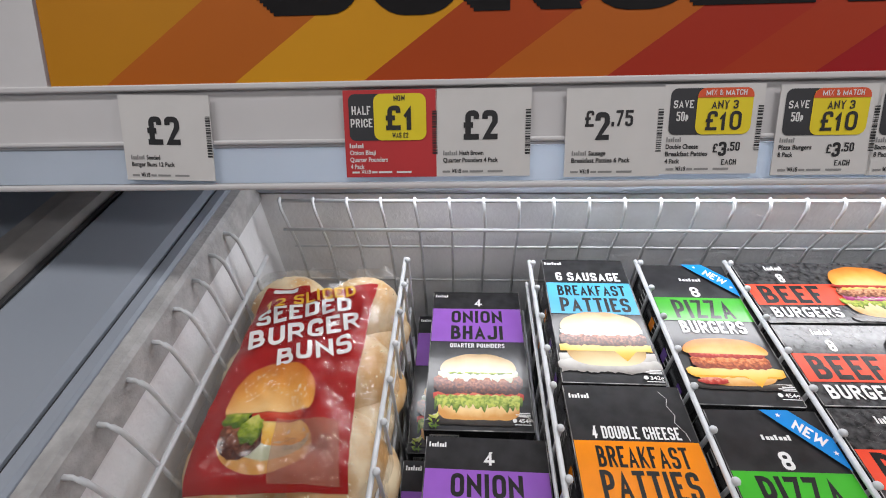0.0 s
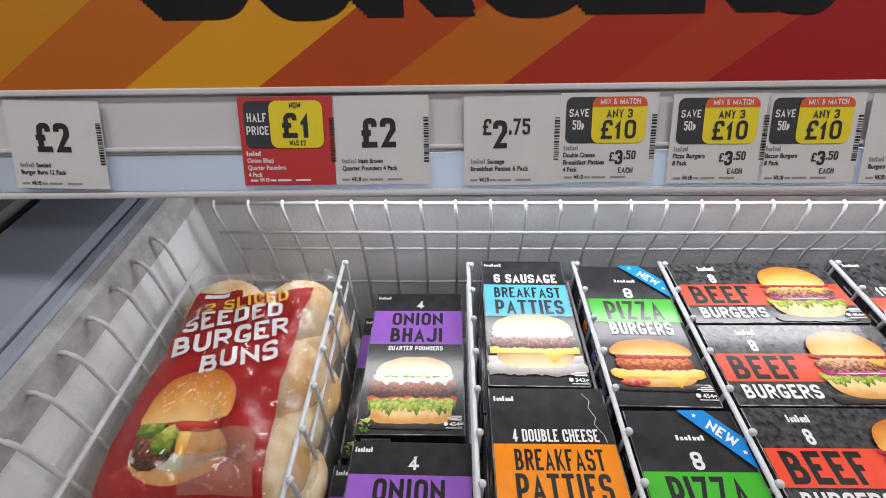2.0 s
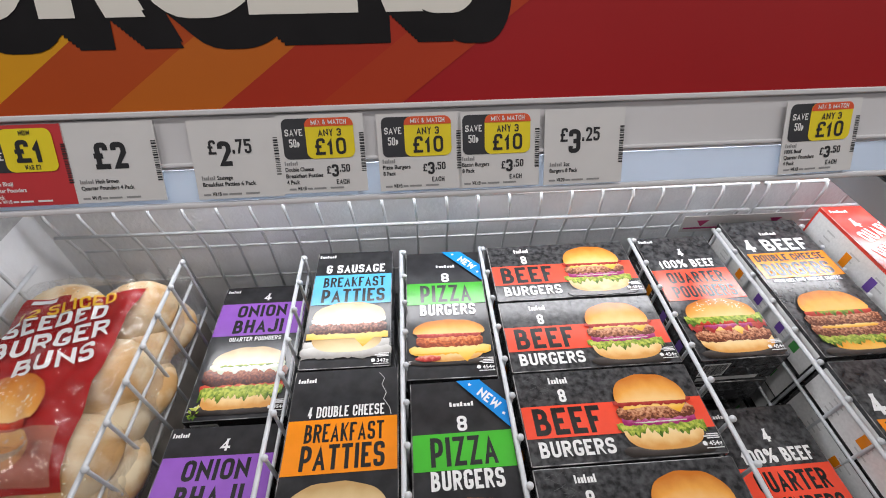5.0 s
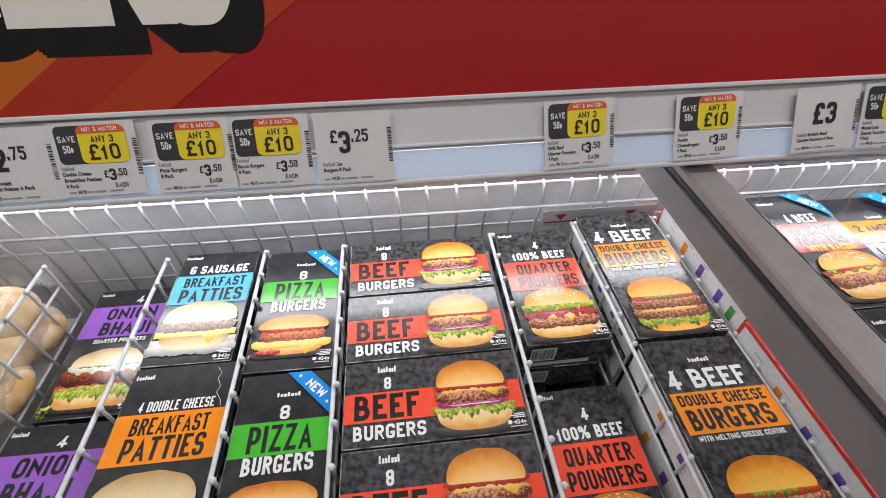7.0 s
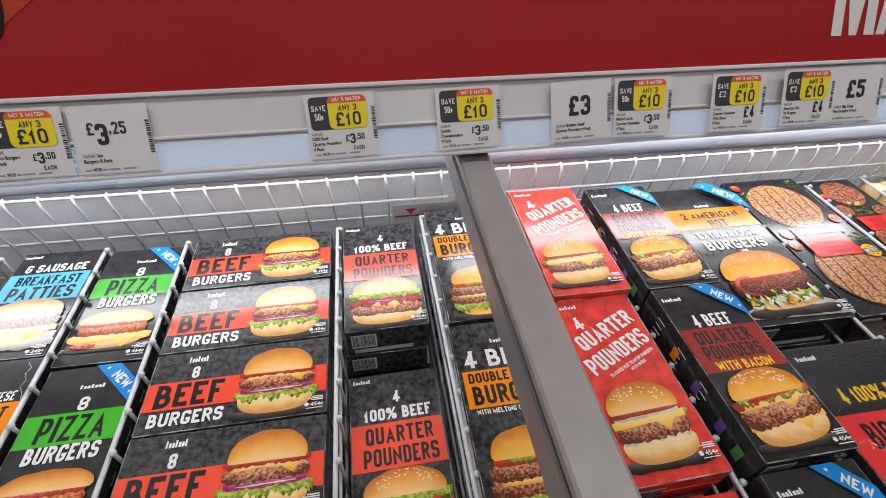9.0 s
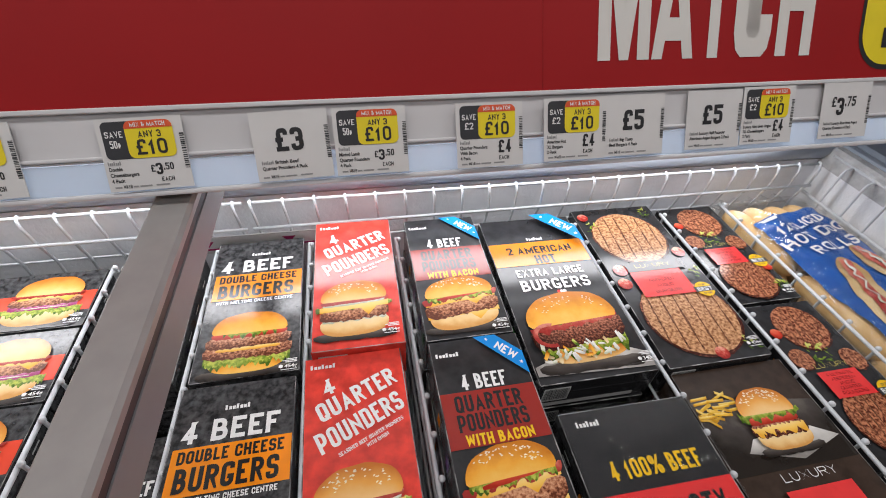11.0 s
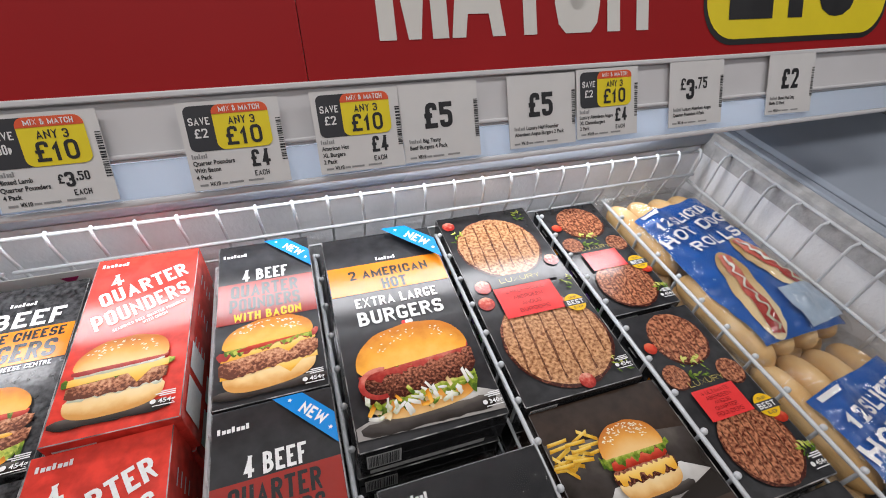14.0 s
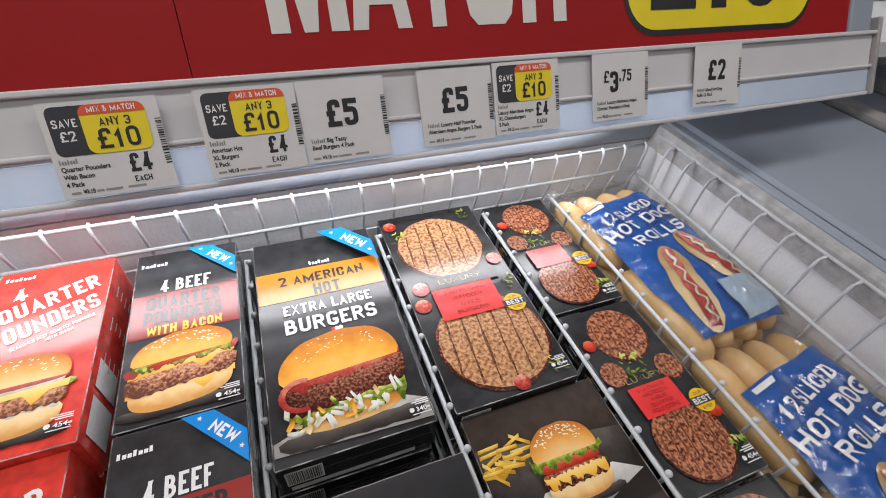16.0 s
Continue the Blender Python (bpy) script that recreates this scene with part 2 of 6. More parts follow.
# rounded back rim
arc = [(YB + 0.006 - 0.0155 * math.cos(a), 0.896 + 0.023 * math.sin(a)) for a in [math.pi * k / 14 - math.pi / 2 for k in range(15)]]
part("back_rim", profile_bm(arc + [(YB + 0.09, 0.919), (YB + 0.09, 0.874)], "x", XL - 0.06, XR + 0.06), M["rim_light"], chest, "pale rounded back rim", True)
# side rims: inner white lip, black seal, wide sloping panel, seal, steel track
for s, X in ((-1, XL), (1, XR)):
    def sx(d, X=X, s=s):
        return X + s * d
    def prof(pts):
        return [(sx(d), z) for d, z in pts]
    part("frosted_edge", profile_bm(prof([(-0.003, ZR - 0.03), (-0.003, ZR + 0.001), (0.0, ZR + 0.005), (0.0095, ZR + 0.007), (0.0095, ZR - 0.03)]), "y", YF, YB + 0.01), M["frost"], chest, "frosted inner edge")
    part("side_lip", profile_bm(prof([(0.0098, ZR - 0.03), (0.0098, ZR + 0.0085), (0.012, ZR + 0.011), (0.0205, ZR + 0.012), (0.0205, ZR - 0.03)]), "y", YF, YB + 0.01), M["rim"], chest)
    part("side_seal", profile_bm(prof([(0.0208, ZR - 0.02), (0.0208, ZR + 0.0095), (0.0242, ZR + 0.0095), (0.0242, ZR - 0.02)]), "y", YF, YB + 0.03), M["gasket"], chest)
    wide = 0.118 if s < 0 else 0.33
    part("side_panel", profile_bm(prof([(0.0245, ZR - 0.04), (0.0245, ZR + 0.012), (0.030, ZR + 0.017), (wide - 0.01, ZR + 0.024), (wide, ZR + 0.018), (wide, ZR - 0.04)]), "y", YF - 0.05, YB + 0.26), M["rim"], chest, "smooth grey-blue end panel")
    part("side_seal", profile_bm(prof([(wide + 0.0005, ZR - 0.04), (wide + 0.0005, ZR + 0.02), (wide + 0.006, ZR + 0.02), (wide + 0.006, ZR - 0.04)]), "y", YF - 0.05, YB + 0.26), M["gasket"], chest)
    part("slide_track", profile_bm(prof([(wide + 0.0065, ZR - 0.04), (wide + 0.0065, ZR + 0.03), (wide + 0.03, ZR + 0.034), (wide + 0.058, ZR + 0.028), (wide + 0.058, ZR - 0.04)]), "y", YF - 0.05, YB + 0.26), M["steel"], chest, "worn steel sliding track")
    part("side_seal", profile_bm(prof([(wide + 0.0585, ZR - 0.04), (wide + 0.0585, ZR + 0.022), (wide + 0.063, ZR + 0.022), (wide + 0.063, ZR - 0.04)]), "y", YF - 0.05, YB + 0.26), M["gasket"], chest)
# neighbouring freezers on both ends
for s, X in ((-1, XL - 0.182), (1, XR + 0.394)):
    nb = thing("neighbour_freezer", pose(0, 0, 0), "neighbouring chest freezer with closed grey rim", "freezer")
    a, b = sorted((X, X + s * 0.95))
    part("body", box_bm(a, b, YF - 0.1, YB + 0.26, 0, ZR - 0.03, 0.015), M["white_panel"], nb)
    part("lid_panel", box_bm(a, b, YF - 0.1, YB + 0.26, ZR - 0.028, ZR + 0.015, 0.008), M["rim"], nb)
    c, d = sorted((X + s * 0.12, X + s * 0.16))
    part("slide_track", box_bm(c, d, YF - 0.1, YB + 0.26, ZR + 0.0155, ZR + 0.03, 0.004), M["steel"], nb)

# canopy (upper cabinet) over the back edge
canopy = thing("upper_cabinet", pose(0, 0, 0), "white upper cabinet above the chest freezer", "cabinet")
part("underside", box_bm(-1.2, 2.6, 0.335, 1.0, 1.03, 1.05), M["white_panel"], canopy)
part("body", box_bm(-1.2, 2.6, 0.50, 1.0, 1.051, 2.0, 0.01), M["white_panel"], canopy)
part("back_panel", box_bm(-1.2, 2.6, YB + 0.095, YB + 0.12, ZR, 1.03), M["white_panel"], canopy)
part("tube_housing", box_bm(-0.24, 1.6, 0.410, 0.455, 0.968, 1.029, 0.006), M["rim_light"], canopy)

# ---------------------------------------------------------------- flat printing
LETTERS = {}


def letters(text, bold=0.0):
    """Flat letters as (verts, faces, width), cap height about 0.7, baseline at 0."""
    key = (text, bold)
    if key not in LETTERS:
        cu = bpy.data.curves.new("letters", "FONT")
        cu.body, cu.size, cu.offset, cu.resolution_u, cu.fill_mode = text, 1.0, bold, (8 if bold == 0.015 and len(text) < 9 else 3), "FRONT"
        ob = bpy.data.objects.new("letters", cu)
        scene.collection.objects.link(ob)
        me = bpy.data.meshes.new_from_object(ob.evaluated_get(bpy.context.evaluated_depsgraph_get()))
        vs = [tuple(v.co) for v in me.vertices]
        fs = [tuple(p.vertices) for p in me.polygons]
        bpy.data.objects.remove(ob)
        bpy.data.curves.remove(cu)
        bpy.data.meshes.remove(me)
        x0 = min(v[0] for v in vs)
        LETTERS[key] = ([(v[0] - x0, v[1]) for v in vs], fs, max(v[0] for v in vs) - x0)
    return LETTERS[key]


CAP = 0.729


# Condensed poster capitals as pen strokes: each word of two digits is a node (column 0 to 6, row 0 to 8),
# r rounds the corner, @ closes the stroke.
PEN = {
    "A": "00 38 60/12 52", "B": "00 08/08 58r 54r 04/04 64r 60r 00", "C": "63 60r 00r 08r 68r 65", "D": "00 08 68r 60r @", "E": "60 00 08 68/04 54",
    "F": "00 08 68/04 54", "G": "66 68r 08r 00r 60r 63 33", "H": "00 08/60 68/04 64", "I": "30 38", "J": "02 00r 60r 68", "K": "00 08/03 68/24 60",
    "L": "08 00 60", "M": "00 08 31 68 60", "N": "00 08 60 68", "O": "00r 08r 68r 60r @", "P": "00 08/08 68r 63r 03", "Q": "00r 08r 68r 60r @/42 60",
    "R": "00 08/08 68r 64r 04/34 60", "S": "02 00r 60r 64r 04r 08r 68r 66", "T": "08 68/30 38", "U": "08 00r 60r 68", "V": "08 30 68", "W": "08 10 36 50 68",
    "X": "00 68/08 60", "Y": "08 34 68/30 34", "Z": "08 68 00 60", "0": "00r 08r 68r 60r @", "1": "06 38 30", "2": "06 08r 68r 65 00 60",
    "3": "06 08r 68r 64r 24/24 64r 60r 00r 02", "4": "40 48/48 02 62", "5": "68 08 05 65r 60r 00r 02", "6": "66 68r 08r 00r 60r 64r 44/44 04",
    "7": "08 68 20", "8": "00r 04r 64r 60r @/04r 08r 68r 64r @", "9": "02 00r 60r 68r 08r 04r 24/24 64", "£": "66 68r 18r 10/00 60/04 44",
    "%": "05r 08r 28r 25r @/40r 43r 63r 60r @/10 58", "&": "60 06 08r 38r 36 02r 00r 40r 63", ".": "00 01", ":": "00 01/05 06", "-": "04 64", "p": "00 05/05 45r 41r 01",
}
BROAD = {"I": 0.40, "M": 1.40, "W": 1.45, "1": 0.70, ".": 0.36, ":": 0.36, " ": 0.45, "%": 1.5, "L": 0.88, "E": 0.90, "F": 0.88, "A": 1.10, "N": 1.06, "T": 0.98, "p": 0.9}


def pen_stroke(nodes, closed, t, w, h, put):
    """Thick line through nodes (x, y, corner radius), mitred, kept inside the letter's box."""
    n, path = len(nodes), []
    for i, (x, y, r) in enumerate(nodes):
        p = Vector((x, y))
        if r and (closed or 0 < i < n - 1):
            a, b = Vector(nodes[i - 1][:2]) - p, Vector(nodes[(i + 1) % n][:2]) - p
            r = min(r, a.length * 0.5, b.length * 0.5)
            a, b = p + a.normalized() * r, p + b.normalized() * r
            path += [(1 - k) ** 2 * a + 2 * k * (1 - k) * p + k * k * b for k in (0.0, 0.22, 0.5, 0.78, 1.0)]
        else:
            path.append(p)
    m, sides = len(path), []
    for i, p in enumerate(path):
        d0 = p - path[i - 1] if closed or i else path[1] - p
        d1 = path[(i + 1) % m] - p if closed or i < m - 1 else d0
        d0, d1 = (d0 if d0.length > 1e-9 else d1).normalized(), (d1 if d1.length > 1e-9 else d0).normalized()
        n0 = Vector((-d0.y, d0.x))
        mid = n0 + Vector((-d1.y, d1.x))
        mid = mid.normalized() if mid.length > 1e-6 else n0
        off = mid * (0.5 * t / max(0.22, mid.dot(n0)))
        sides.append([put(min(max(q.x, 0), w), min(max(q.y, 0), h)) for q in (p + off, p - off)])
    return [(sides[i][0], sides[i][1], sides[(i + 1) % m][1], sides[(i + 1) % m][0]) for i in range(m if closed else m - 1)]


def block_bm(text, x, y, h, w, align, z, weight, turn, bm, bend):
    """Condensed capitals with an even pen width in both directions."""
    gap = 0.20
    broad = sum(BROAD.get(ch, 1.0) for ch in text) + gap * (len(text) - 1)
    unit = w / broad if w else 0.46 * h
    t = min(weight * h, 0.36 * unit)
    pen = {"l": 0, "c": -0.5, "r": -1}[align] * broad * unit
    c, s = math.cos(radians(turn)), math.sin(radians(turn))
    for ch in text:
        cw = BROAD.get(ch, 1.0) * unit
        for k, line in enumerate(PEN[ch].split("/") if ch != " " else ()):
            words = line.split()
            nodes = [(t / 2 + (cw - t) * int(q[0]) / 6, t / 2 + (h - t) * int(q[1]) / 8, 0.46 * cw if "r" in q else 0) for q in words if q != "@"]
            if ch in ".:":
                nodes = [(cw / 2, yy + (-t / 2 if i == 0 else t * 0.55), r) for i, (q, yy, r) in enumerate(nodes)]
            if ch in "I":
                nodes = [(cw / 2, yy, r) for q, yy, r in nodes]
            for end, near in ((0, 1), (-1, -2)) if "@" not in words else ():
                # a stroke that runs into the letter's box ends flush with it
                ex, ey, er = nodes[end]
                d = Vector((ex - nodes[near][0], ey - nodes[near][1])).normalized()
                q = [v for v in words if v != "@"][end]
                if (q[0] in "06" and abs(d.x) > 0.2) or (q[1] in "08" and abs(d.y) > 0.2):
                    nodes[end] = (ex + d.x * t, ey + d.y * t, 0)

            def put(px, py, lift=0.00004 * k):
                px += pen
                px, py = x + c * px - s * py, y + s * px + c * py
                return bm.verts.new((px, py, z + lift + (bend(px, py) if bend else 0)))
            for f in pen_stroke(nodes, "@" in words, t, cw, h, put):
                face = bm.faces.new(f)
                face.normal_update()
                if face.normal.z < 0:
                    face.normal_flip()
        pen += cw + gap * unit
    return bm


def text_bm(text, x, y, h, w=None, align="c", z=0.0, bold=0.02, cond=0.62, turn=0.0, bm=None, bend=None, plain=False):
    """Letters with cap height h; w fits the width; (x, y) is the baseline's left end, middle or right end."""
    if not plain and all(ch in PEN or ch == " " for ch in text):
        return block_bm(text, x, y, h, w, align, z, 0.195 if bold >= 0.03 else 0.165 if bold > 0.012 else 0.10, turn, bm or bmesh.new(), bend)
    vs, fs, width = letters(text, bold)
    sy = h / CAP
    sx = w / width if w else sy * cond
    off = {"l": 0, "c": -0.5, "r": -1}[align] * width * sx
    bm = bm or bmesh.new()
    c, s = math.cos(radians(turn)), math.sin(radians(turn))
    made = []
    for vx, vy in vs:
        px, py = vx * sx + off, vy * sy
        px, py = x + c * px - s * py, y + s * px + c * py
        made.append(bm.verts.new((px, py, z + (bend(px, py) if bend else 0))))
    for f in fs:
        try:
            bm.faces.new([made[i] for i in f])
        except ValueError:
            pass
    return bm


def poly_bm(points, z=0.0, bm=None):
    bm = bm or bmesh.new()
    bm.faces.new([bm.verts.new((p[0], p[1], z)) for p in points])
    return bm


def rect_bm(x0, x1, y0, y1, z=0.0, bm=None):
    return poly_bm([(x0, y0), (x1, y0), (x1, y1), (x0, y1)], z, bm)


def round_pts(x0, x1, y0, y1, r, n=5, corners=(1, 1, 1, 1)):
    pts = []
    for k, (cx, cy, a0) in enumerate(((x0 + r, y0 + r, 180), (x1 - r, y0 + r, 270), (x1 - r, y1 - r, 0), (x0 + r, y1 - r, 90))):
        if corners[k]:
            pts += [(cx + r * math.cos(radians(a0 + 90 * i / n)), cy + r * math.sin(radians(a0 + 90 * i / n))) for i in range(n + 1)]
        else:
            pts.append(((x0, y0), (x1, y0), (x1, y1), (x0, y1))[k])
    return pts


def name_mark(x, y, w, h, z):
    """A maker's mark as plain blocks of its size: a tall one, low ones, tall ones."""
    bm, n = bmesh.new(), 7
    for i, tall in enumerate((1.0, 0.68, 0.68, 1.0, 0.68, 0.68, 1.0)):
        a = x + w * i / n
        rect_bm(a, a + w * (0.78 if tall < 1 else 0.62) / n, y, y + h * tall, z, bm)
    return bm


# ---------------------------------------------------------------- price rail and header signs
LEANB = 29.0
RAIL = pose(0, 0.287, 1.065, 90 - LEANB, 0, 0.45) @ pose(0, 0, 0, 0, 0, 0.25)
# in the rail's own frame x runs along it, y up its slope, z out towards the shopper
rail = thing("price_rail", RAIL, "long white plastic price rail with a clear lower strip", "price rail")
SL, SR = -1.0, 1.706
part("rail_back", box_bm(SL, SR, -0.0355, 0.006, -0.012, -0.0025, 0.0015), M["rail"], rail)
part("rail_ridge", box_bm(SL, SR, -0.0335, -0.0305, -0.0024, 0.0006, 0.001), M["rail"], rail)
part("clear_strip", box_bm(SL, SR, -0.0594, -0.0358, -0.0040, -0.0024, 0.0005), M["rail_clear"], rail, "pale clear lower strip")
part("rail_top_lip", box_bm(SL, SR, 0.002, 0.006, -0.0024, 0.002, 0.001), M["rail"], rail)
part("rail_foot", box_bm(SL, SR, -0.064, -0.0597, -0.03, 0.0, 0.0015), M["rail"], rail)
part("end_cap", box_bm(SR, SR + 0.006, -0.064, 0.02, -0.03, 0.003, 0.002), M["steel"], rail, "bent metal end bracket")


def ticket(x, price, lines, save=None, red=False, tilt=0.0, wk="WK19", dy=0.0, dz=0.0):
    W, H = 0.0618, 0.056
    tk = thing("price_ticket", RAIL @ pose(x, dy, 0.0012 + dz, 0, 0, tilt), "", "price ticket", "price tickets on the rail")
    words = "red half-price ticket" if red else ("white price ticket with yellow offer flash" if save else "plain white price ticket")
    tagged(tk, words + " on the white rail")
    part("card", box_bm(0, W, -H, 0, 0, 0.0006), M["ticket_red" if red else "ticket"], tk)
    z = 0.0009
    bars = bmesh.new()
    rnd = random.Random(int(x * 1000) + 7)
    y0 = -0.0135
    while y0 > -0.041:
        t = rnd.choice((0.0005, 0.0008, 0.0012))
        rect_bm(W - 0.0035, W - 0.0002, y0 - t, y0, z, bars)
        y0 -= t + rnd.choice((0.0005, 0.0007, 0.001))
    part("barcode", bars, M["ink"], tk)
    pm = M["ink"]
    lm = M["white_ink"] if red else M["ink"]
    if save or red:
        X0, X1, Y0, Y1 = 0.0035, 0.0545, -0.031, -0.0025
        if red:
            Y0 = -0.032
        part("flash", poly_bm(round_pts(X0, X0 + 0.024, Y0, Y1, 0.004), z), M["ticket_dark"], tk)
        xs = X0 + 0.0165
        part("flash_yellow", poly_bm(round_pts(xs, X1, Y0, Y1, 0.005), z + 0.0003), M["ticket_yellow"], tk)
        if save:
            part("flash_orange", poly_bm(round_pts(xs, X1, Y1 - 0.0058, Y1, 0.005, corners=(0, 0, 1, 1)), z + 0.0006), M["ticket_orange"], tk)
            xm = (xs + X1) / 2
            part("lettering", text_bm("MIX & MATCH", xm, Y1 - 0.0046, 0.0034, 0.025, z=z + 0.0009), M["white_ink"], tk)
            part("lettering", text_bm("ANY 3", xm, Y1 - 0.0128, 0.0052, 0.0165, z=z + 0.0006), M["ink"], tk)
            part("lettering", text_bm("£10", xm, Y0 + 0.0026, 0.0118, 0.0222, z=z + 0.0006), M["ink"], tk)
            part("lettering", text_bm("SAVE", X0 + 0.0082, Y0 + 0.0165, 0.0048, 0.0125, z=z + 0.0003), M["white_ink"], tk)
            part("lettering", text_bm(save, X0 + 0.0082, Y0 + 0.0085, 0.0058, 0.0078, z=z + 0.0003), M["white_ink"], tk)
        else:
            xm = (xs + X1) / 2
            part("lettering", text_bm("NOW", xm, Y1 - 0.0047, 0.0036, 0.0075, z=z + 0.0006), M["ink"], tk)
            part("lettering", text_bm("£1", xm, Y0 + 0.0065, 0.0155, 0.0185, z=z + 0.0006, bold=0.035), M["ink"], tk)
            part("lettering", text_bm("WAS £2", xm, Y0 + 0.0016, 0.0033, 0.0105, z=z + 0.0006), M["ink"], tk)
            part("lettering", text_bm("HALF", X0 + 0.0083, Y0 + 0.0165, 0.0055, 0.0125, z=z + 0.0003), M["white_ink"], tk)
            part("lettering", text_bm("PRICE", X0 + 0.0083, Y0 + 0.0085, 0.0055, 0.0145, z=z + 0.0003), M["white_ink"], tk)
    if save:
        pounds, pence = price
        if pence:
            part("lettering", text_bm("£", 0.0357, -0.0423, 0.0056, 0.0030, "r", z), pm, tk)
            part("lettering", text_bm(pounds, 0.0388, -0.0446, 0.0090, 0.0050, "c", z, bold=0.035), pm, tk)
        else:
            part("lettering", text_bm("£" + pounds, 0.0445, -0.0440, 0.0112, 0.0120, "c", z, bold=0.035), pm, tk)
        if pence:
            part("lettering", text_bm("." + pence, 0.0420, -0.0414, 0.0056, 0.0076, "l", z), pm, tk)
        part("lettering", text_bm("EACH", 0.0437, -0.0502, 0.0036, 0.0094, z=z), pm, tk)
        ty, tx = -0.0328, 0.0028
    elif not red:
        pounds, pence = price
        if pence:
            part("lettering", text_bm("£", 0.0178, -0.0239, 0.0100, 0.0056, "r", z), pm, tk)
            part("lettering", text_bm(pounds, 0.0233, -0.0324, 0.0175, 0.0092, "c", z, bold=0.035), pm, tk)
            part("lettering", text_bm("." + pence, 0.0290, -0.0239, 0.0100, 0.0136, "l", z), pm, tk)
        else:
            part("lettering", text_bm("£" + pounds, 0.0292, -0.0322, 0.0185, 0.0222, z=z, bold=0.035), pm, tk)
        ty, tx = -0.0395, 0.0045
    else:
        ty, tx = -0.0342, 0.003
    # maker's name as a bar, then the words
    part("name_bar", name_mark(tx, ty - 0.0026, 0.0098, 0.0030, z), M["grey_ink"] if not red else lm, tk)
    for k, line in enumerate(lines):
        lx = tx + 0.0108 if k == 0 and not (save or red) else tx
        ly = ty - 0.0026 - 0.0046 * (k if not (save or red) else k + 0.95)
        part("lettering", text_bm(line, lx, ly, 0.0030, len(line) * 0.00158, "l", z, bold=0.025), lm, tk)
    fy = -H + 0.0022
    part("lettering", text_bm(wk, 0.0102, fy, 0.0028, 0.0062, "l", z), lm, tk)
    fine = bmesh.new()
    for a, b in ((0.004, 0.009), (0.0172, 0.021), (0.022, 0.031), (0.034, 0.044)):
        rect_bm(a, b, fy + 0.0004, fy + 0.0017, z, fine)
    part("fine_print", fine, M["grey_ink"] if not red else M["white_ink"], tk)
    return tk


ticket(-0.2315, ("2", ""), ["Seeded", "Burger Buns 12 Pack"], tilt=-1.5)
ticket(-0.08, ("1", ""), ["Onion Bhaji", "Quarter Pounders", "4 Pack"], red=True)
ticket(-0.0192, ("2", ""), ["Hash Brown", "Quarter Pounders 4 Pack"])
ticket(0.0651, ("2", "75"), ["Sausage", "Breakfast Patties 6 Pack"], dy=-0.0012)
ticket(0.1269, ("3", "50"), ["Double Cheese", "Breakfast Patties", "4 Pack"], "50p")
ticket(0.198, ("3", "50"), ["Pizza Burgers", "8 Pack"], "50p", dy=-0.0013)
ticket(0.2575, ("3", "50"), ["Bacon Burgers", "8 Pack"], "50p", dy=-0.0018)
ticket(0.3231, ("3", "25"), ["2oz", "Burgers 8 Pack"], wk="WK20", dy=-0.0023)
ticket(0.5136, ("3", "50"), ["100% Beef", "Quarter Pounders", "4 Pack"], "50p", tilt=1.2, dy=-0.0028)
ticket(0.6318, ("3", "50"), ["Double", "Cheeseburgers", "4 Pack"], "50p", tilt=1.0, dy=-0.0026)
ticket(0.7438, ("3", ""), ["British Beef", "Quarter Pounders 4 Pack"], tilt=1.5, dy=-0.0026, dz=0.0015)
ticket(0.8098, ("3", "50"), ["Minted Lamb", "Quarter Pounders", "4 Pack"], "50p", dy=-0.0016, dz=0.002)
ticket(0.9153, ("4", ""), ["Quarter Pounders", "With Bacon", "4 Pack"], "£2", dy=-0.0024, dz=0.004)
ticket(0.9979, ("4", ""), ["American Hot", "XL Burgers", "2 Pack"], "£2", dy=-0.0016, dz=0.004)
ticket(1.0605, ("5", ""), ["Big Tasty", "Beef Burgers 4 Pack"], dy=-0.001, dz=0.002)
ticket(1.1492, ("5", ""), ["Luxury Half Pounder", "Aberdeen Angus Burgers 2 Pack"])
ticket(1.2125, ("4", ""), ["Luxury Aberdeen Angus", "XL Cheeseburgers", "2 Pack"], "£2", dy=0.0014)
ticket(1.3093, ("3", "75"), ["Luxury Aberdeen Angus", "Quarter Pounders 4 Pack"], dy=0.002)
ticket(1.4284, ("2", ""), ["Sliced Hot Dog", "Rolls 12 Pack"], tilt=-0.8, dy=0.0034)

# header signs
for k, c in {"gold": (0.53, 0.22, 0.010), "amber": (0.48, 0.12, 0.010), "yellow": (0.66, 0.30, 0.010), "rust": (0.42, 0.060, 0.008), "orange": (0.50, 0.12, 0.010), "brick": (0.39, 0.028, 0.010), "flame": (0.41, 0.040, 0.010), "red": (0.34, 0.010, 0.012)}.items():
    M["sign_" + k] = mat("sign_print_" + k, c, 0.5, var=0.05, scale=5, spec=0.2)
M["sign_white"] = mat("sign_print_white", (0.72, 0.70, 0.66), 0.45, var=0.04, scale=9)
SEAM, TOP, BOT = 1.0, 0.33, 0.004
sign = thing("burger_header_sign", RAIL, "printed card header with yellow to red diagonal stripes", "header sign")
part("board", box_bm(-0.278, SEAM - 0.0006, BOT, TOP, -0.006, -0.0008), M["sign_red"], sign)
cuts = [-0.278, -0.2425, -0.155, -0.069, 0.010, 0.087, 0.155, 0.215]
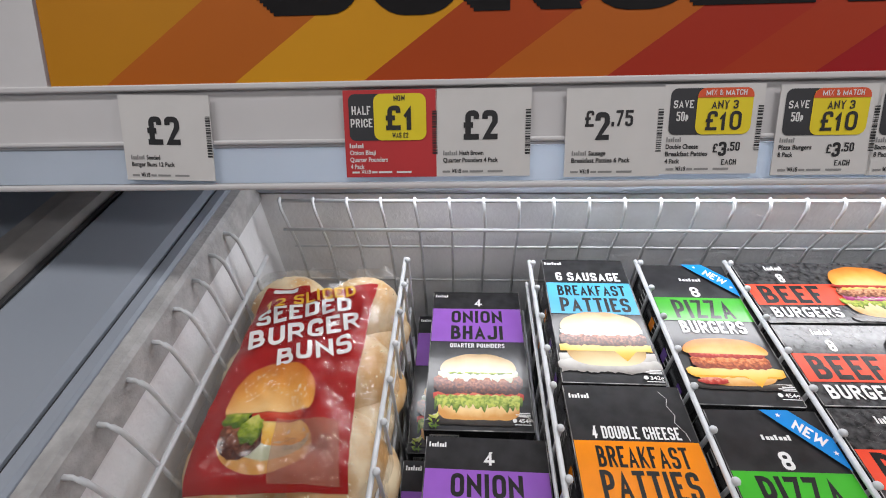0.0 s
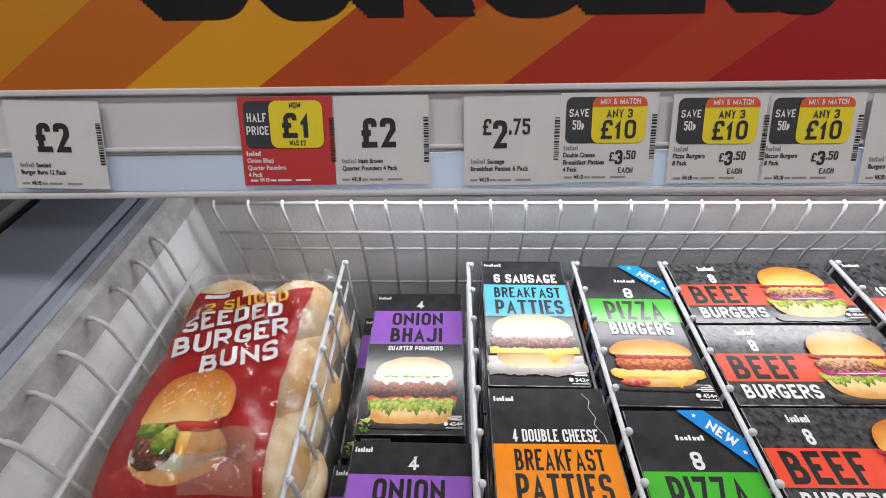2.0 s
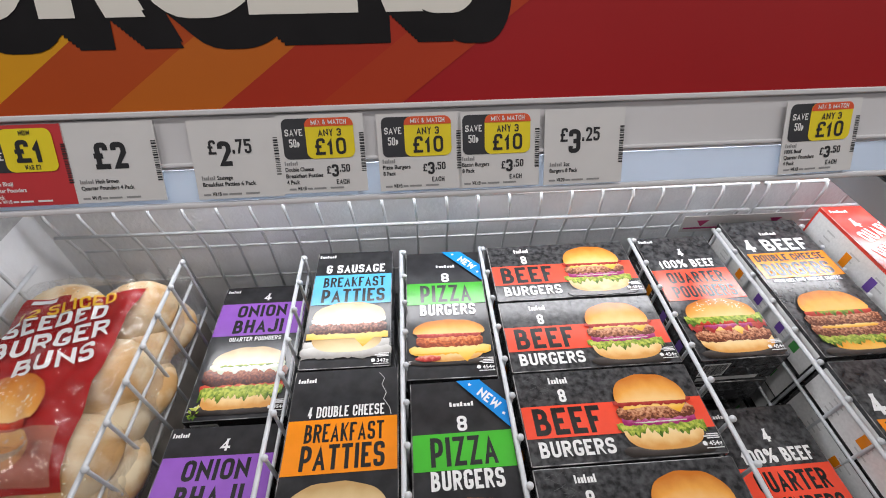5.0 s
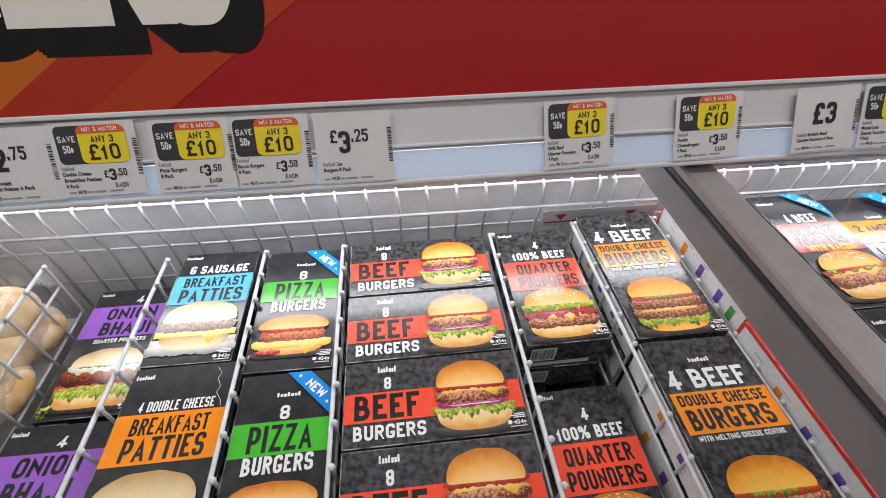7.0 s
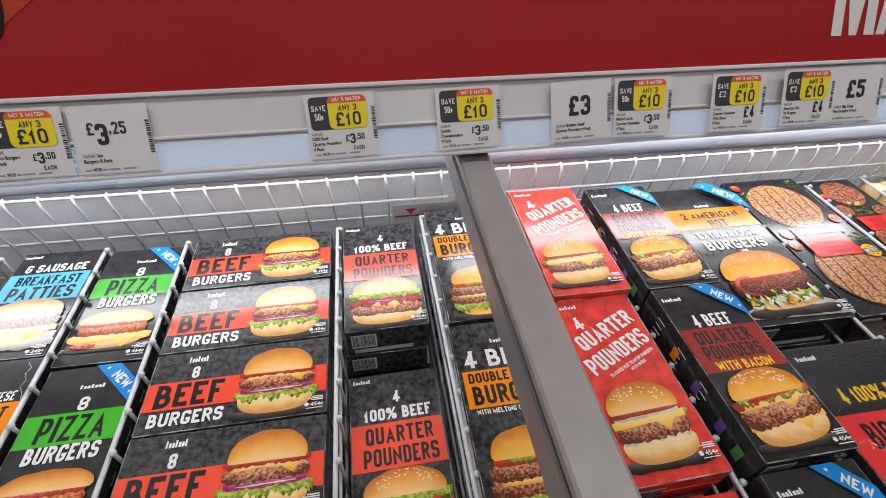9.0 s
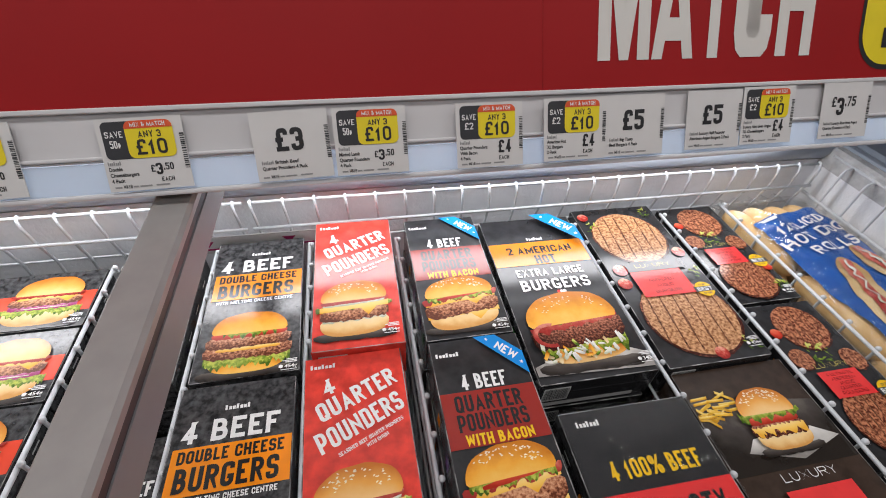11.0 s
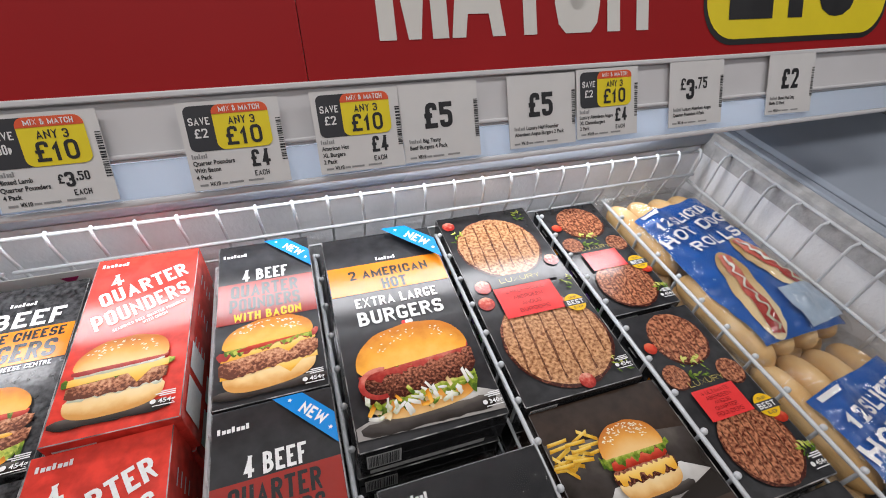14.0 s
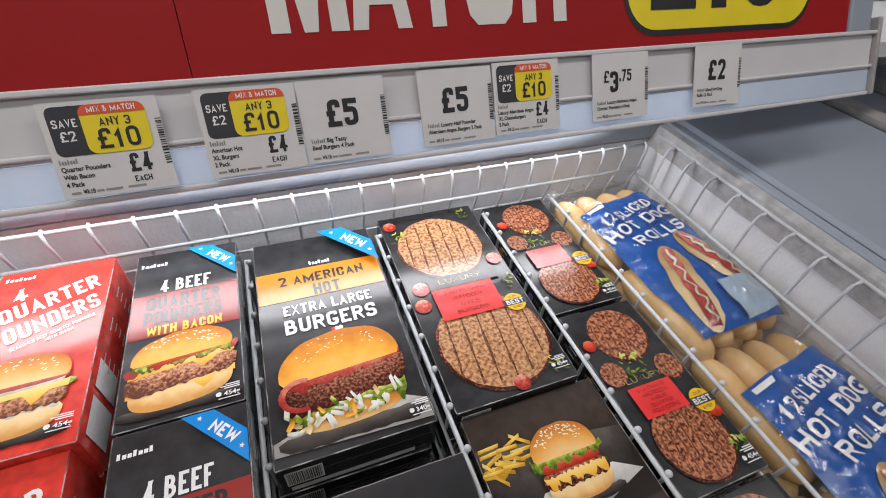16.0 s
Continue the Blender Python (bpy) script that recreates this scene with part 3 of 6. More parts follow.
for i, (a, name) in enumerate(zip(cuts, ("gold", "amber", "yellow", "rust", "orange", "brick", "flame"))):
    b = cuts[i + 1]
    k = 1.42
    pts = [(a, BOT), (b, BOT), (b + k * (TOP - BOT), TOP), (a + k * (TOP - BOT), TOP)]
    if i == 0:
        pts = [(a, BOT), (b, BOT), (b + k * (TOP - BOT), TOP), (a, TOP)]
    part("stripe", poly_bm(pts, -0.0004), M["sign_" + name], sign)


def heavy(text, x, y, h, w, z, stroke, bm=None):
    """Thick poster letters: the same word drawn several times with small shifts."""
    bm = bm or bmesh.new()
    k = 0
    for dx in (-1, -0.5, 0, 0.5, 1):
        for dy in (0, 1):
            text_bm(text, x + dx * stroke, y + dy * stroke * 0.8, h - stroke * 0.8, w - 2 * stroke, z=z + 0.00001 * k, bold=0.015, bm=bm, plain=True)
            k += 1
    return bm


shade = bmesh.new()
STEP = 10
for i in range(STEP + 1):
    heavy("BURGERS", 0.067 + 0.021 * i / STEP, 0.068 - 0.0195 * i / STEP, 0.12, 0.42, 0.00012 * (STEP - i) / STEP, 0.005, shade)
M["sign_black"] = mat("sign_print_black", (0.012, 0.011, 0.012), 0.55, spec=0.12)
part("letter_shadow", shade, M["sign_black"], sign, "black block shadow of the lettering")
M["sign_letter"] = photo("sign_print_white_to_yellow", (0.74, 0.71, 0.64), (0.72, 0.40, 0.0), (0.66, 0.34, 0.0), rough=0.45, grain=8, grain_amount=0.02, edge=0.0)
part("lettering", heavy("BURGERS", 0.067, 0.068, 0.12, 0.42, 0.0006, 0.005), M["sign_letter"], sign)
sign2 = thing("offer_header_sign", RAIL, "glossy red card header with white lettering and yellow badge", "header sign")
part("board", box_bm(SEAM, 1.654, BOT, TOP, -0.0065, -0.0012), M["sign_red"], sign2)
BLOCK = {
    "M": [[(0, 0), (0.24, 0), (0.24, 0.62), (0.24, 1), (0, 1)], [(0.76, 0), (1, 0), (1, 1), (0.76, 1), (0.76, 0.62)], [(0.24, 0.62), (0.41, 0), (0.59, 0), (0.76, 0.62), (0.76, 1), (0.66, 1), (0.5, 0.42), (0.34, 1), (0.24, 1)]],
    "A": [[(0, 0), (0.25, 0), (0.62, 1), (0.33, 1)], [(0.75, 0), (1, 0), (0.67, 1), (0.4, 1)], [(0.3, 0.16), (0.7, 0.16), (0.62, 0.36), (0.38, 0.36)]],
    "T": [[(0.35, 0), (0.65, 0), (0.65, 0.8), (0.35, 0.8)], [(0, 0.8), (1, 0.8), (1, 1), (0, 1)]],
    "C": [[(0, 0.22), (0.07, 0.07), (0.22, 0), (0.78, 0), (0.93, 0.07), (1, 0.22), (1, 0.38), (0.68, 0.38), (0.68, 0.24), (0.6, 0.17), (0.4, 0.17), (0.32, 0.24), (0.32, 0.76), (0.4, 0.83), (0.6, 0.83), (0.68, 0.76), (0.68, 0.62), (1, 0.62), (1, 0.78), (0.93, 0.93), (0.78, 1), (0.22, 1), (0.07, 0.93), (0, 0.78)]],
    "H": [[(0, 0), (0.3, 0), (0.3, 1), (0, 1)], [(0.7, 0), (1, 0), (1, 1), (0.7, 1)], [(0.3, 0.41), (0.7, 0.41), (0.7, 0.6), (0.3, 0.6)]],
}
for ch, x0, x1 in (("M", 1.053, 1.1055), ("A", 1.108, 1.152), ("T", 1.1545, 1.1925), ("C", 1.196, 1.238), ("H", 1.245, 1.2865)):
    lb = bmesh.new()
    for k, piece in enumerate(BLOCK[ch]):
        poly_bm([(x0 + (x1 - x0) * px, 0.030 + 0.10 * py) for px, py in piece], -0.0006 + 0.00002 * k, lb)
    bmesh.ops.triangulate(lb, faces=lb.faces)
    part("letter", lb, M["sign_white"], sign2)
part("badge_outline", poly_bm(round_pts(1.346, 1.589, 0.014, 0.16, 0.036, 8), -0.0008), M["ink"], sign2)
part("badge", poly_bm(round_pts(1.3495, 1.5855, 0.019, 0.155, 0.033, 8), -0.0004), M["ticket_yellow"], sign2)
part("lettering", text_bm("£10", 1.458, 0.0355, 0.098, 0.165, z=0.0, bold=0.05), M["ink"], sign2)
post = thing("sign_post", RAIL, "pale grey upright at the end of the sign", "post")
part("upright", box_bm(1.658, 1.699, BOT, TOP, -0.02, -0.001, 0.004), M["rim"], post)
part("side_board", box_bm(-0.9, -0.281, BOT, TOP, -0.006, -0.0008), M["rail"], canopy, "blank white header board").matrix_basis = RAIL

# ---------------------------------------------------------------- wire work
def wire_divider(x, y0, y1, ztop, zlow, lean=0.0):
    """White wire panel between two columns of packets: rods along it, knobbed uprights."""
    d = thing("wire_divider", pose(x, 0, 0), "white coated wire basket divider with knobbed uprights", "wire divider", "basket dividers")
    L = y1 - y0
    for k, z in enumerate((ztop, ztop - 0.036, ztop - 0.09, ztop - 0.16)):
        if z > zlow:
            part("rod", fix(rod_bm([(0, y0, z), (0, y1, z)], 0.0024 if k == 0 else 0.0018)), M["wire"], d, smooth=True)
    n = int(L / 0.041)
    for i in range(n + 1):
        y = y1 - 0.006 - i * 0.041
        bm = rod_bm([(0.0036, y, zlow), (0.0036, y, ztop - 0.004), (0.0036, y, ztop + 0.002)], 0.0019)
        b2 = bmesh.ops.create_icosphere(bm, subdivisions=2, radius=0.0034)
        for v in b2["verts"]:
            v.co += Vector((0.0036, y, ztop + 0.003))
        part("upright", fix(bm), M["wire"], d, smooth=True)
    return d


for x, yb, zt in ((-0.071, 0.400, 0.815), (0.078, 0.400, 0.812), (0.2035, 0.402, 0.812), (0.3065, 0.402, 0.812), (0.5105, 0.405, 0.812), (0.633, 0.415, 0.814),
                  (0.753, 0.415, 0.814), (0.8725, 0.412, 0.812), (0.9835, 0.408, 0.812), (1.1425, 0.410, 0.812), (1.2985, 0.415, 0.812), (1.413, 0.425, 0.815)):
    wire_divider(x, -0.33, yb, zt, 0.55)


def back_fence(x0, x1):
    f = thing("back_wire_rack", pose(0, 0, 0), "white coated wire rack hanging along the back of the freezer", "wire rack", "back wire racks")
    for y, z in ((0.431, 0.878), (0.424, 0.840), (0.440, 0.800), (0.440, 0.74)):
        part("rod", fix(rod_bm([(x0, y, z), (x1, y, z)], 0.0023 if z > 0.82 else 0.0016)), M["wire"], f, smooth=True)
    n = int((x1 - x0 - 0.004) / 0.0402)
    for i in range(n + 1):
        x = x0 + 0.003 + i * 0.0402
        part("upright", fix(rod_bm([(x, 0.4325, 0.881), (x, 0.4275, 0.879), (x + 0.001, 0.4245, 0.870), (x + 0.003, 0.427, 0.842), (x + 0.003, 0.438, 0.80), (x + 0.003, 0.442, 0.60)], 0.0019)), M["wire"], f, smooth=True)


back_fence(-0.222, 0.676)
back_fence(0.684, 1.575)


def side_rack(x, s, y0, y1, pitch, n):
    """Wire side of a basket hooked over the end wall; s points at the wall."""
    f = thing("side_wire_rack", pose(0, 0, 0), "white coated wire rack hooked over the freezer's end wall", "wire rack", "end wire racks")
    part("long_rod", fix(rod_bm([(x, y0, 0.824), (x, y1, 0.824)], 0.0026)), M["wire"], f, smooth=True)
    part("long_rod", fix(rod_bm([(x - s * 0.004, y0, 0.735), (x - s * 0.004, y1, 0.735)], 0.002)), M["wire"], f, smooth=True)
    part("top_rod", fix(rod_bm([(x + s * 0.0185, y0, 0.8895), (x + s * 0.0185, y1, 0.8895)], 0.0022)), M["wire"], f, smooth=True)
    for i in range(n):
        y = y1 - 0.036 - i * pitch
        part("hook", fix(rod_bm([(x - s * 0.002, y, 0.70), (x + s * 0.0010, y, 0.822), (x + s * 0.0026, y, 0.868), (x + s * 0.0040, y, 0.8795), (x + s * 0.0070, y, 0.8855), (x + s * 0.0105, y, 0.8875), (x + s * 0.0195, y, 0.8885)], 0.0021)), M["wire"], f, smooth=True)
    return f


side_rack(-0.2365, -1, -0.33, 0.392, 0.0352, 18)
side_rack(1.5775, 1, -0.33, 0.432, 0.0402, 16)

# load-limit sticker on the back wall
M["pink"] = mat("magenta_print", (0.42, 0.02, 0.13), 0.45)
st = thing("load_limit_sticker", pose(0.592, 0.4215, 0.803), "white load limit sticker with dark pink triangles", "sticker")
part("backing", box_bm(0, 0.172, 0.003, 0.0045, -0.001, 0.027), M["ticket"], st)
for cx in (0.028, 0.134):
    tb = bmesh.new()
    tb.faces.new([tb.verts.new(p) for p in ((cx - 0.009, 0.0025, 0.02), (cx + 0.009, 0.0025, 0.02), (cx, 0.0025, 0.009))])
    part("triangle", tb, M["pink"], st)
part("line", box_bm(0.004, 0.168, 0.0023, 0.0029, 0.005, 0.0075), M["pink"], st)

# lid rail across the middle of the freezer
bar = thing("lid_rail", pose(0, 0, 0), "grey metal lid rail with black seal crossing the freezer", "lid rail")
part("top_cover", profile_bm([(0.655, 0.9925), (0.655, 0.999), (0.657, 1.001), (0.685, 1.001), (0.688, 0.998), (0.688, 0.9925)], "y", -0.45, 0.47), M["beam_grey"], bar)
part("seal", profile_bm([(0.6575, 0.984), (0.6562, 0.986), (0.6575, 0.988), (0.6562, 0.990), (0.6575, 0.992), (0.687, 0.992), (0.687, 0.984)], "y", -0.45, 0.469), M["beam_dark"], bar, "black ribbed rubber seal")
part("body", profile_bm([(0.6545, 0.953), (0.6545, 0.9835), (0.688, 0.9835), (0.688, 0.953)], "y", -0.45, 0.468), M["beam_side"], bar, "grey side of the rail, darker than its cover")
part("foot", box_bm(0.658, 0.686, 0.462, 0.54, 0.926, 0.9525, 0.004), M["beam_grey"], bar)
part("foot", box_bm(0.658, 0.686, -0.52, -0.43, 0.922, 0.9525, 0.004), M["beam_grey"], bar)

# ---------------------------------------------------------------- printed food cartons
GL = 0.16
for k, c in {"black": (0.028, 0.028, 0.030), "red_box": (0.72, 0.055, 0.038), "brown": (0.045, 0.028, 0.02)}.items():
    M["card_" + k] = mat("card_" + k, c, GL, var=0.25, scale=70, bump=0.04, bump_scale=90, spec=0.5)
M["card_slate"] = mat("card_printed_slate", (0.075, 0.076, 0.079), GL, scale=170, colour2=(0.016, 0.016, 0.017), bump=0.06, bump_scale=240, spec=0.5, detail=8)
M["card_board"] = mat("raw_card_edge", (0.42, 0.38, 0.33), 0.7)
for k, c in {"purple": (0.30, 0.11, 0.52), "sky": (0.10, 0.45, 0.72), "orange": (0.88, 0.27, 0.01), "green": (0.06, 0.46, 0.03), "coral": (0.86, 0.085, 0.042), "maroon": (0.30, 0.025, 0.018), "wine": (0.11, 0.008, 0.008), "blue": (0.012, 0.24, 0.66), "label_red": (0.78, 0.045, 0.045), "yellow": (0.85, 0.52, 0.02), "gold": (0.50, 0.42, 0.10), "violet": (0.16, 0.08, 0.36), "leaf_green": (0.07, 0.30, 0.08)}.items():
    M["ink_" + k] = mat("print_" + k, c, GL, var=0.05, scale=60, spec=0.5)
M["fold"] = mat("scuffed_card_fold", (0.40, 0.39, 0.38), 0.5, scale=55, colour2=(0.05, 0.05, 0.05), ramp=(0.42, 0.62))
M["ink_worn"] = mat("worn_black_print", (0.020, 0.020, 0.020), GL, scale=420, colour2=(0.09, 0.09, 0.09), ramp=(0.24, 0.30), spec=0.5)
M["ink_white"] = mat("print_white", (0.80, 0.80, 0.79), GL, var=0.06, scale=300, spec=0.5)
M["ink_faint"] = mat("print_faint_line", (0.12, 0.12, 0.12), GL)
M["ink_grey"] = mat("print_grey", (0.58, 0.58, 0.57), GL)
PH = dict(rough=GL)
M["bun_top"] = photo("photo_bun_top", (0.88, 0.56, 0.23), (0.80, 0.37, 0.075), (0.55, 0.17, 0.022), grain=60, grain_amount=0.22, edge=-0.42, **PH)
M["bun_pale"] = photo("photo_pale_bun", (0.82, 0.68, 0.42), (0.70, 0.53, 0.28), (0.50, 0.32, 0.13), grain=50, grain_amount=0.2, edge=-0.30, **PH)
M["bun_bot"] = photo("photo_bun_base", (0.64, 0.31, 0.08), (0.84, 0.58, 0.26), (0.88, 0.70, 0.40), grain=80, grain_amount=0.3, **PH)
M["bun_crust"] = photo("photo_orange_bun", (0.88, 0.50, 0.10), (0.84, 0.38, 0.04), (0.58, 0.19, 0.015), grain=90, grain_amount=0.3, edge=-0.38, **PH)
M["patty"] = photo("photo_patty", (0.12, 0.034, 0.016), (0.42, 0.16, 0.08), (0.68, 0.36, 0.20), grain=380, grain_amount=1.3, **PH)
M["patty_dark"] = photo("photo_dark_patty", (0.05, 0.012, 0.008), (0.20, 0.065, 0.035), (0.46, 0.17, 0.10), grain=380, grain_amount=1.3, **PH)
M["patty_red"] = photo("photo_crumbed_patty", (0.05, 0.008, 0.004), (0.22, 0.040, 0.012), (0.42, 0.12, 0.04), grain=380, grain_amount=0.9, **PH)
M["grill"] = mat("photo_grilled_patty", (0.66, 0.36, 0.18), GL, scale=260, colour2=(0.22, 0.085, 0.035), ramp=(0.36, 0.62), detail=9)
M["grill_dark"] = mat("photo_char_patty", (0.56, 0.22, 0.11), GL, scale=300, colour2=(0.09, 0.018, 0.010), ramp=(0.38, 0.62), detail=9)
M["char"] = mat("photo_char_mark", (0.06, 0.022, 0.012), GL, scale=300, colour2=(0.24, 0.10, 0.05))
M["cheese"] = photo("photo_cheese", (0.80, 0.40, 0.04), (0.90, 0.57, 0.13), (0.93, 0.70, 0.28), grain=60, grain_amount=0.1, **PH)
M["lettuce"] = photo("photo_lettuce", (0.06, 0.12, 0.012), (0.27, 0.36, 0.035), (0.62, 0.62, 0.16), grain=200, grain_amount=0.8, **PH)
M["tomato"] = photo("photo_tomato", (0.38, 0.025, 0.012), (0.60, 0.06, 0.03), (0.72, 0.16, 0.08), grain=160, grain_amount=0.3, **PH)
M["bacon"] = photo("photo_bacon", (0.32, 0.03, 0.025), (0.48, 0.07, 0.05), (0.66, 0.22, 0.16), grain=150, grain_amount=0.6, **PH)
M["onion"] = photo("photo_red_onion", (0.30, 0.02, 0.12), (0.50, 0.08, 0.24), (0.74, 0.40, 0.55), grain=160, grain_amount=0.5, **PH)
M["sauce"] = photo("photo_white_sauce", (0.48, 0.50, 0.34), (0.70, 0.71, 0.60), (0.82, 0.82, 0.76), grain=200, grain_amount=0.5, **PH)
M["egg"] = photo("photo_fried_egg", (0.56, 0.54, 0.46), (0.72, 0.71, 0.66), (0.80, 0.79, 0.74), grain=60, grain_amount=0.3, **PH)
M["patty_orange"] = photo("photo_spiced_patty", (0.22, 0.03, 0.008), (0.55, 0.13, 0.03), (0.80, 0.34, 0.12), grain=300, grain_amount=1.0, **PH)
M["relish"] = photo("photo_red_relish", (0.30, 0.02, 0.015), (0.52, 0.06, 0.04), (0.75, 0.35, 0.25), grain=260, grain_amount=0.7, **PH)
M["seed"] = mat("photo_sesame_seed", (0.92, 0.84, 0.60), GL)
M["board_photo"] = photo("photo_table", (0.02, 0.015, 0.012), (0.06, 0.05, 0.045), (0.16, 0.14, 0.12), grain=60, grain_amount=0.25, **PH)
M["paper_photo"] = photo("photo_paper", (0.32, 0.30, 0.28), (0.55, 0.53, 0.50), (0.74, 0.73, 0.70), grain=80, grain_amount=0.3, **PH)
M["fries"] = photo("photo_fries", (0.60, 0.30, 0.02), (0.80, 0.50, 0.06), (0.86, 0.66, 0.22), grain=180, grain_amount=0.4, **PH)
M["frill"] = mat("photo_frilly_lettuce", (0.52, 0.56, 0.09), GL, scale=260, colour2=(0.17, 0.27, 0.03), ramp=(0.38, 0.60))
LAY = 0.00013


class Print:
    """Flat print on the top of a carton; u to the right and v towards the shopper, as fractions of the lid."""

    def __init__(self, box, W, L, H):
        self.box, self.W, self.L, self.z, self.k = box, W, L, H, 0

    def xy(self, u, v):
        return u * self.W, -v * self.L

    def up(self):
        self.k += 1
        return self.z + 0.0002 + LAY * self.k

    def band(self, v0, v1, m, u0=0.0, u1=1.0, name="colour_band"):
        e = 0.0012
        (a, b), (c, d) = self.xy(u0, v1), self.xy(u1, v0)
        return part(name, rect_bm(max(a, e), min(c, self.W - e), b, d, self.up()), M[m], self.box)

    def text(self, s, u, v, h, w, m="ink_white", turn=0.0, bold=0.04, align="c"):
        x, y = self.xy(u, v)
        return part("lettering", text_bm(s, x, y, h * self.L, w * self.W if w else None, align, self.up(), bold, turn=turn), M[m], self.box)

    def brand(self, u, v, w=0.15, h=0.016, m="ink_white"):
        x, y = self.xy(u, v)
        part("name_bar", name_mark(x, y - h * self.L * 1.5, w * self.W, max(h * self.L * 1.5, 0.0045), self.up()), M[m], self.box)

    def weight(self, s="454g", u=0.97, v=0.955, m="ink_white"):
        x, y = self.xy(u, v)
        part("lettering", text_bm(s, x, y, 0.0042, 0.0125, "r", self.up(), 0.02), M[m], self.box)
        bm = bmesh.new()
        z = self.up()
        for k, w in enumerate((0.012, 0.015, 0.011)):
            rect_bm(x - w, x, y + 0.0062 + 0.0018 * k, y + 0.0072 + 0.0018 * k, z, bm)
        rect_bm(x - 0.0165, x, y - 0.0026, y - 0.0018, z, bm)
        e = round_pts(x - 0.0185, x - 0.0142, y, y + 0.0042, 0.0019, 4)
        poly_bm(e, z, bm)
        part("fine_print", bm, M[m], self.box)

    def new_flash(self, s=1.0):
        W, e = self.W, 0.001
        pts = [(W - 0.0485 * s, -e), (W - 0.0245 * s, -e), (W - e, -0.0255 * s), (W - e, -0.052 * s)]
        part("corner_flash", poly_bm(pts[::-1], self.up()), M["ink_blue"], self.box, "blue corner flash")
        cx, cy = W - 0.0200 * s, -0.0225 * s
        part("lettering", text_bm("NEW", cx - 0.001, cy - 0.003 * s, 0.0102 * s, 0.0245 * s, "c", self.up(), 0.045, turn=-46), M["ink_white"], self.box)
        bm = bmesh.new()
        z = self.up()
        for dx, dy in ((-0.0150, 0.0165), (0.0145, -0.0155)):
            pts = [(cx + dx * s + (0.0022 if i % 2 == 0 else 0.001) * s * math.cos(math.pi * i / 5), cy + dy * s + (0.0022 if i % 2 == 0 else 0.001) * s * math.sin(math.pi * i / 5)) for i in range(10)]
            poly_bm(pts, z, bm)
        part("star_pair", bm, M["ink_white"], self.box)

    # ---- pictures of food
    def shape(self, name, pts, m, pic, u, v, w, h, turn=0.0):
        """Points in a unit picture: x -0.5 to 0.5, y 0 to 1 upward; (u, v) is the foot's middle."""
        x, y = self.xy(u, v)
        W, H = w * self.W, h * self.L
        c, s = math.cos(radians(turn)), math.sin(radians(turn))
        out = []
        for px, py in pts:
            qx, qy = px * W, py * H
            out.append((x + c * qx - s * qy, y + s * qx + c * qy))
        bm = poly_bm(out, self.up())
        bmesh.ops.triangulate(bm, faces=bm.faces)
        return part(name, bm, M[m], pic)


def dome(y0, y1, w, sq=2.4, n=22, flat=0.12):
    top = [(-0.5 * w * math.copysign(abs(math.cos(a)) ** (2 / sq), math.cos(a)), y0 + (y1 - y0) * (flat + (1 - flat) * math.sin(a) ** (2 / sq))) for a in [math.pi * i / n for i in range(n + 1)]]
    return [(-0.47 * w, y0)] + top + [(0.47 * w, y0)]


def slab(y0, y1, w, rnd, rough=0.01, n=16, tilt=0.0, sag=0.0):
    pts = []
    for i in range(n + 1):
        t = i / n
        edge = 0.22 * (1 - min(1, min(t, 1 - t) / 0.06))
        pts.append(((t - 0.5) * w, y1 - (y1 - y0) * edge + tilt * (t - 0.5) + rnd.uniform(-rough, rough)))
    for i in range(n, -1, -1):
        t = i / n
        edge = 0.3 * (1 - min(1, min(t, 1 - t) / 0.08))
        pts.append(((t - 0.5) * w * 0.985, y0 + (y1 - y0) * edge + tilt * (t - 0.5) - sag * (1 - (2 * t - 1) ** 2) + rnd.uniform(-rough, rough)))
    return pts


def ruffle(y0, y1, w, rnd, n=34, tilt=0.0):
    top = [((i / n - 0.5) * w, y1 + tilt * (i / n - 0.5) + rnd.uniform(-0.2, 0.1) * (y1 - y0)) for i in range(n + 1)]
    low = [((i / n - 0.5) * w + rnd.uniform(-0.010, 0.010), y0 + tilt * (i / n - 0.5) + (0.30 + 0.22 * math.sin(i * 0.9 + w * 9) + rnd.uniform(-0.22, 0.22)) * (y1 - y0)) for i in range(n, -1, -1)]
    return top + low


def drape(y0, y1, w, rnd, drips=((0.70, 1.0),), tilt=0.0):
    pts = [(-0.5 * w, y1 - 0.02), (-0.2 * w, y1), (0.2 * w, y1), (0.5 * w, y1 - 0.02), (0.5 * w, y1 - 0.45 * (y1 - y0))]
    for t, d in sorted(drips, reverse=True):
        pts += [((t + 0.13 - 0.5) * w, y1 - 0.42 * (y1 - y0)), ((t - 0.5) * w, y1 - d * (y1 - y0)), ((t - 0.11 - 0.5) * w, y1 - 0.42 * (y1 - y0))]
    pts += [(-0.5 * w, y1 - 0.45 * (y1 - y0))]
    return [(x, y + tilt * x / max(w, 0.01)) for x, y in pts]


def disc(cx, cy, rx, ry, rnd, rough=0.02, n=36):
    return [(cx + rx * (1 + rnd.uniform(-rough, rough)) * math.cos(2 * math.pi * i / n), cy + ry * (1 + rnd.uniform(-rough, rough)) * math.sin(2 * math.pi * i / n)) for i in range(n)]


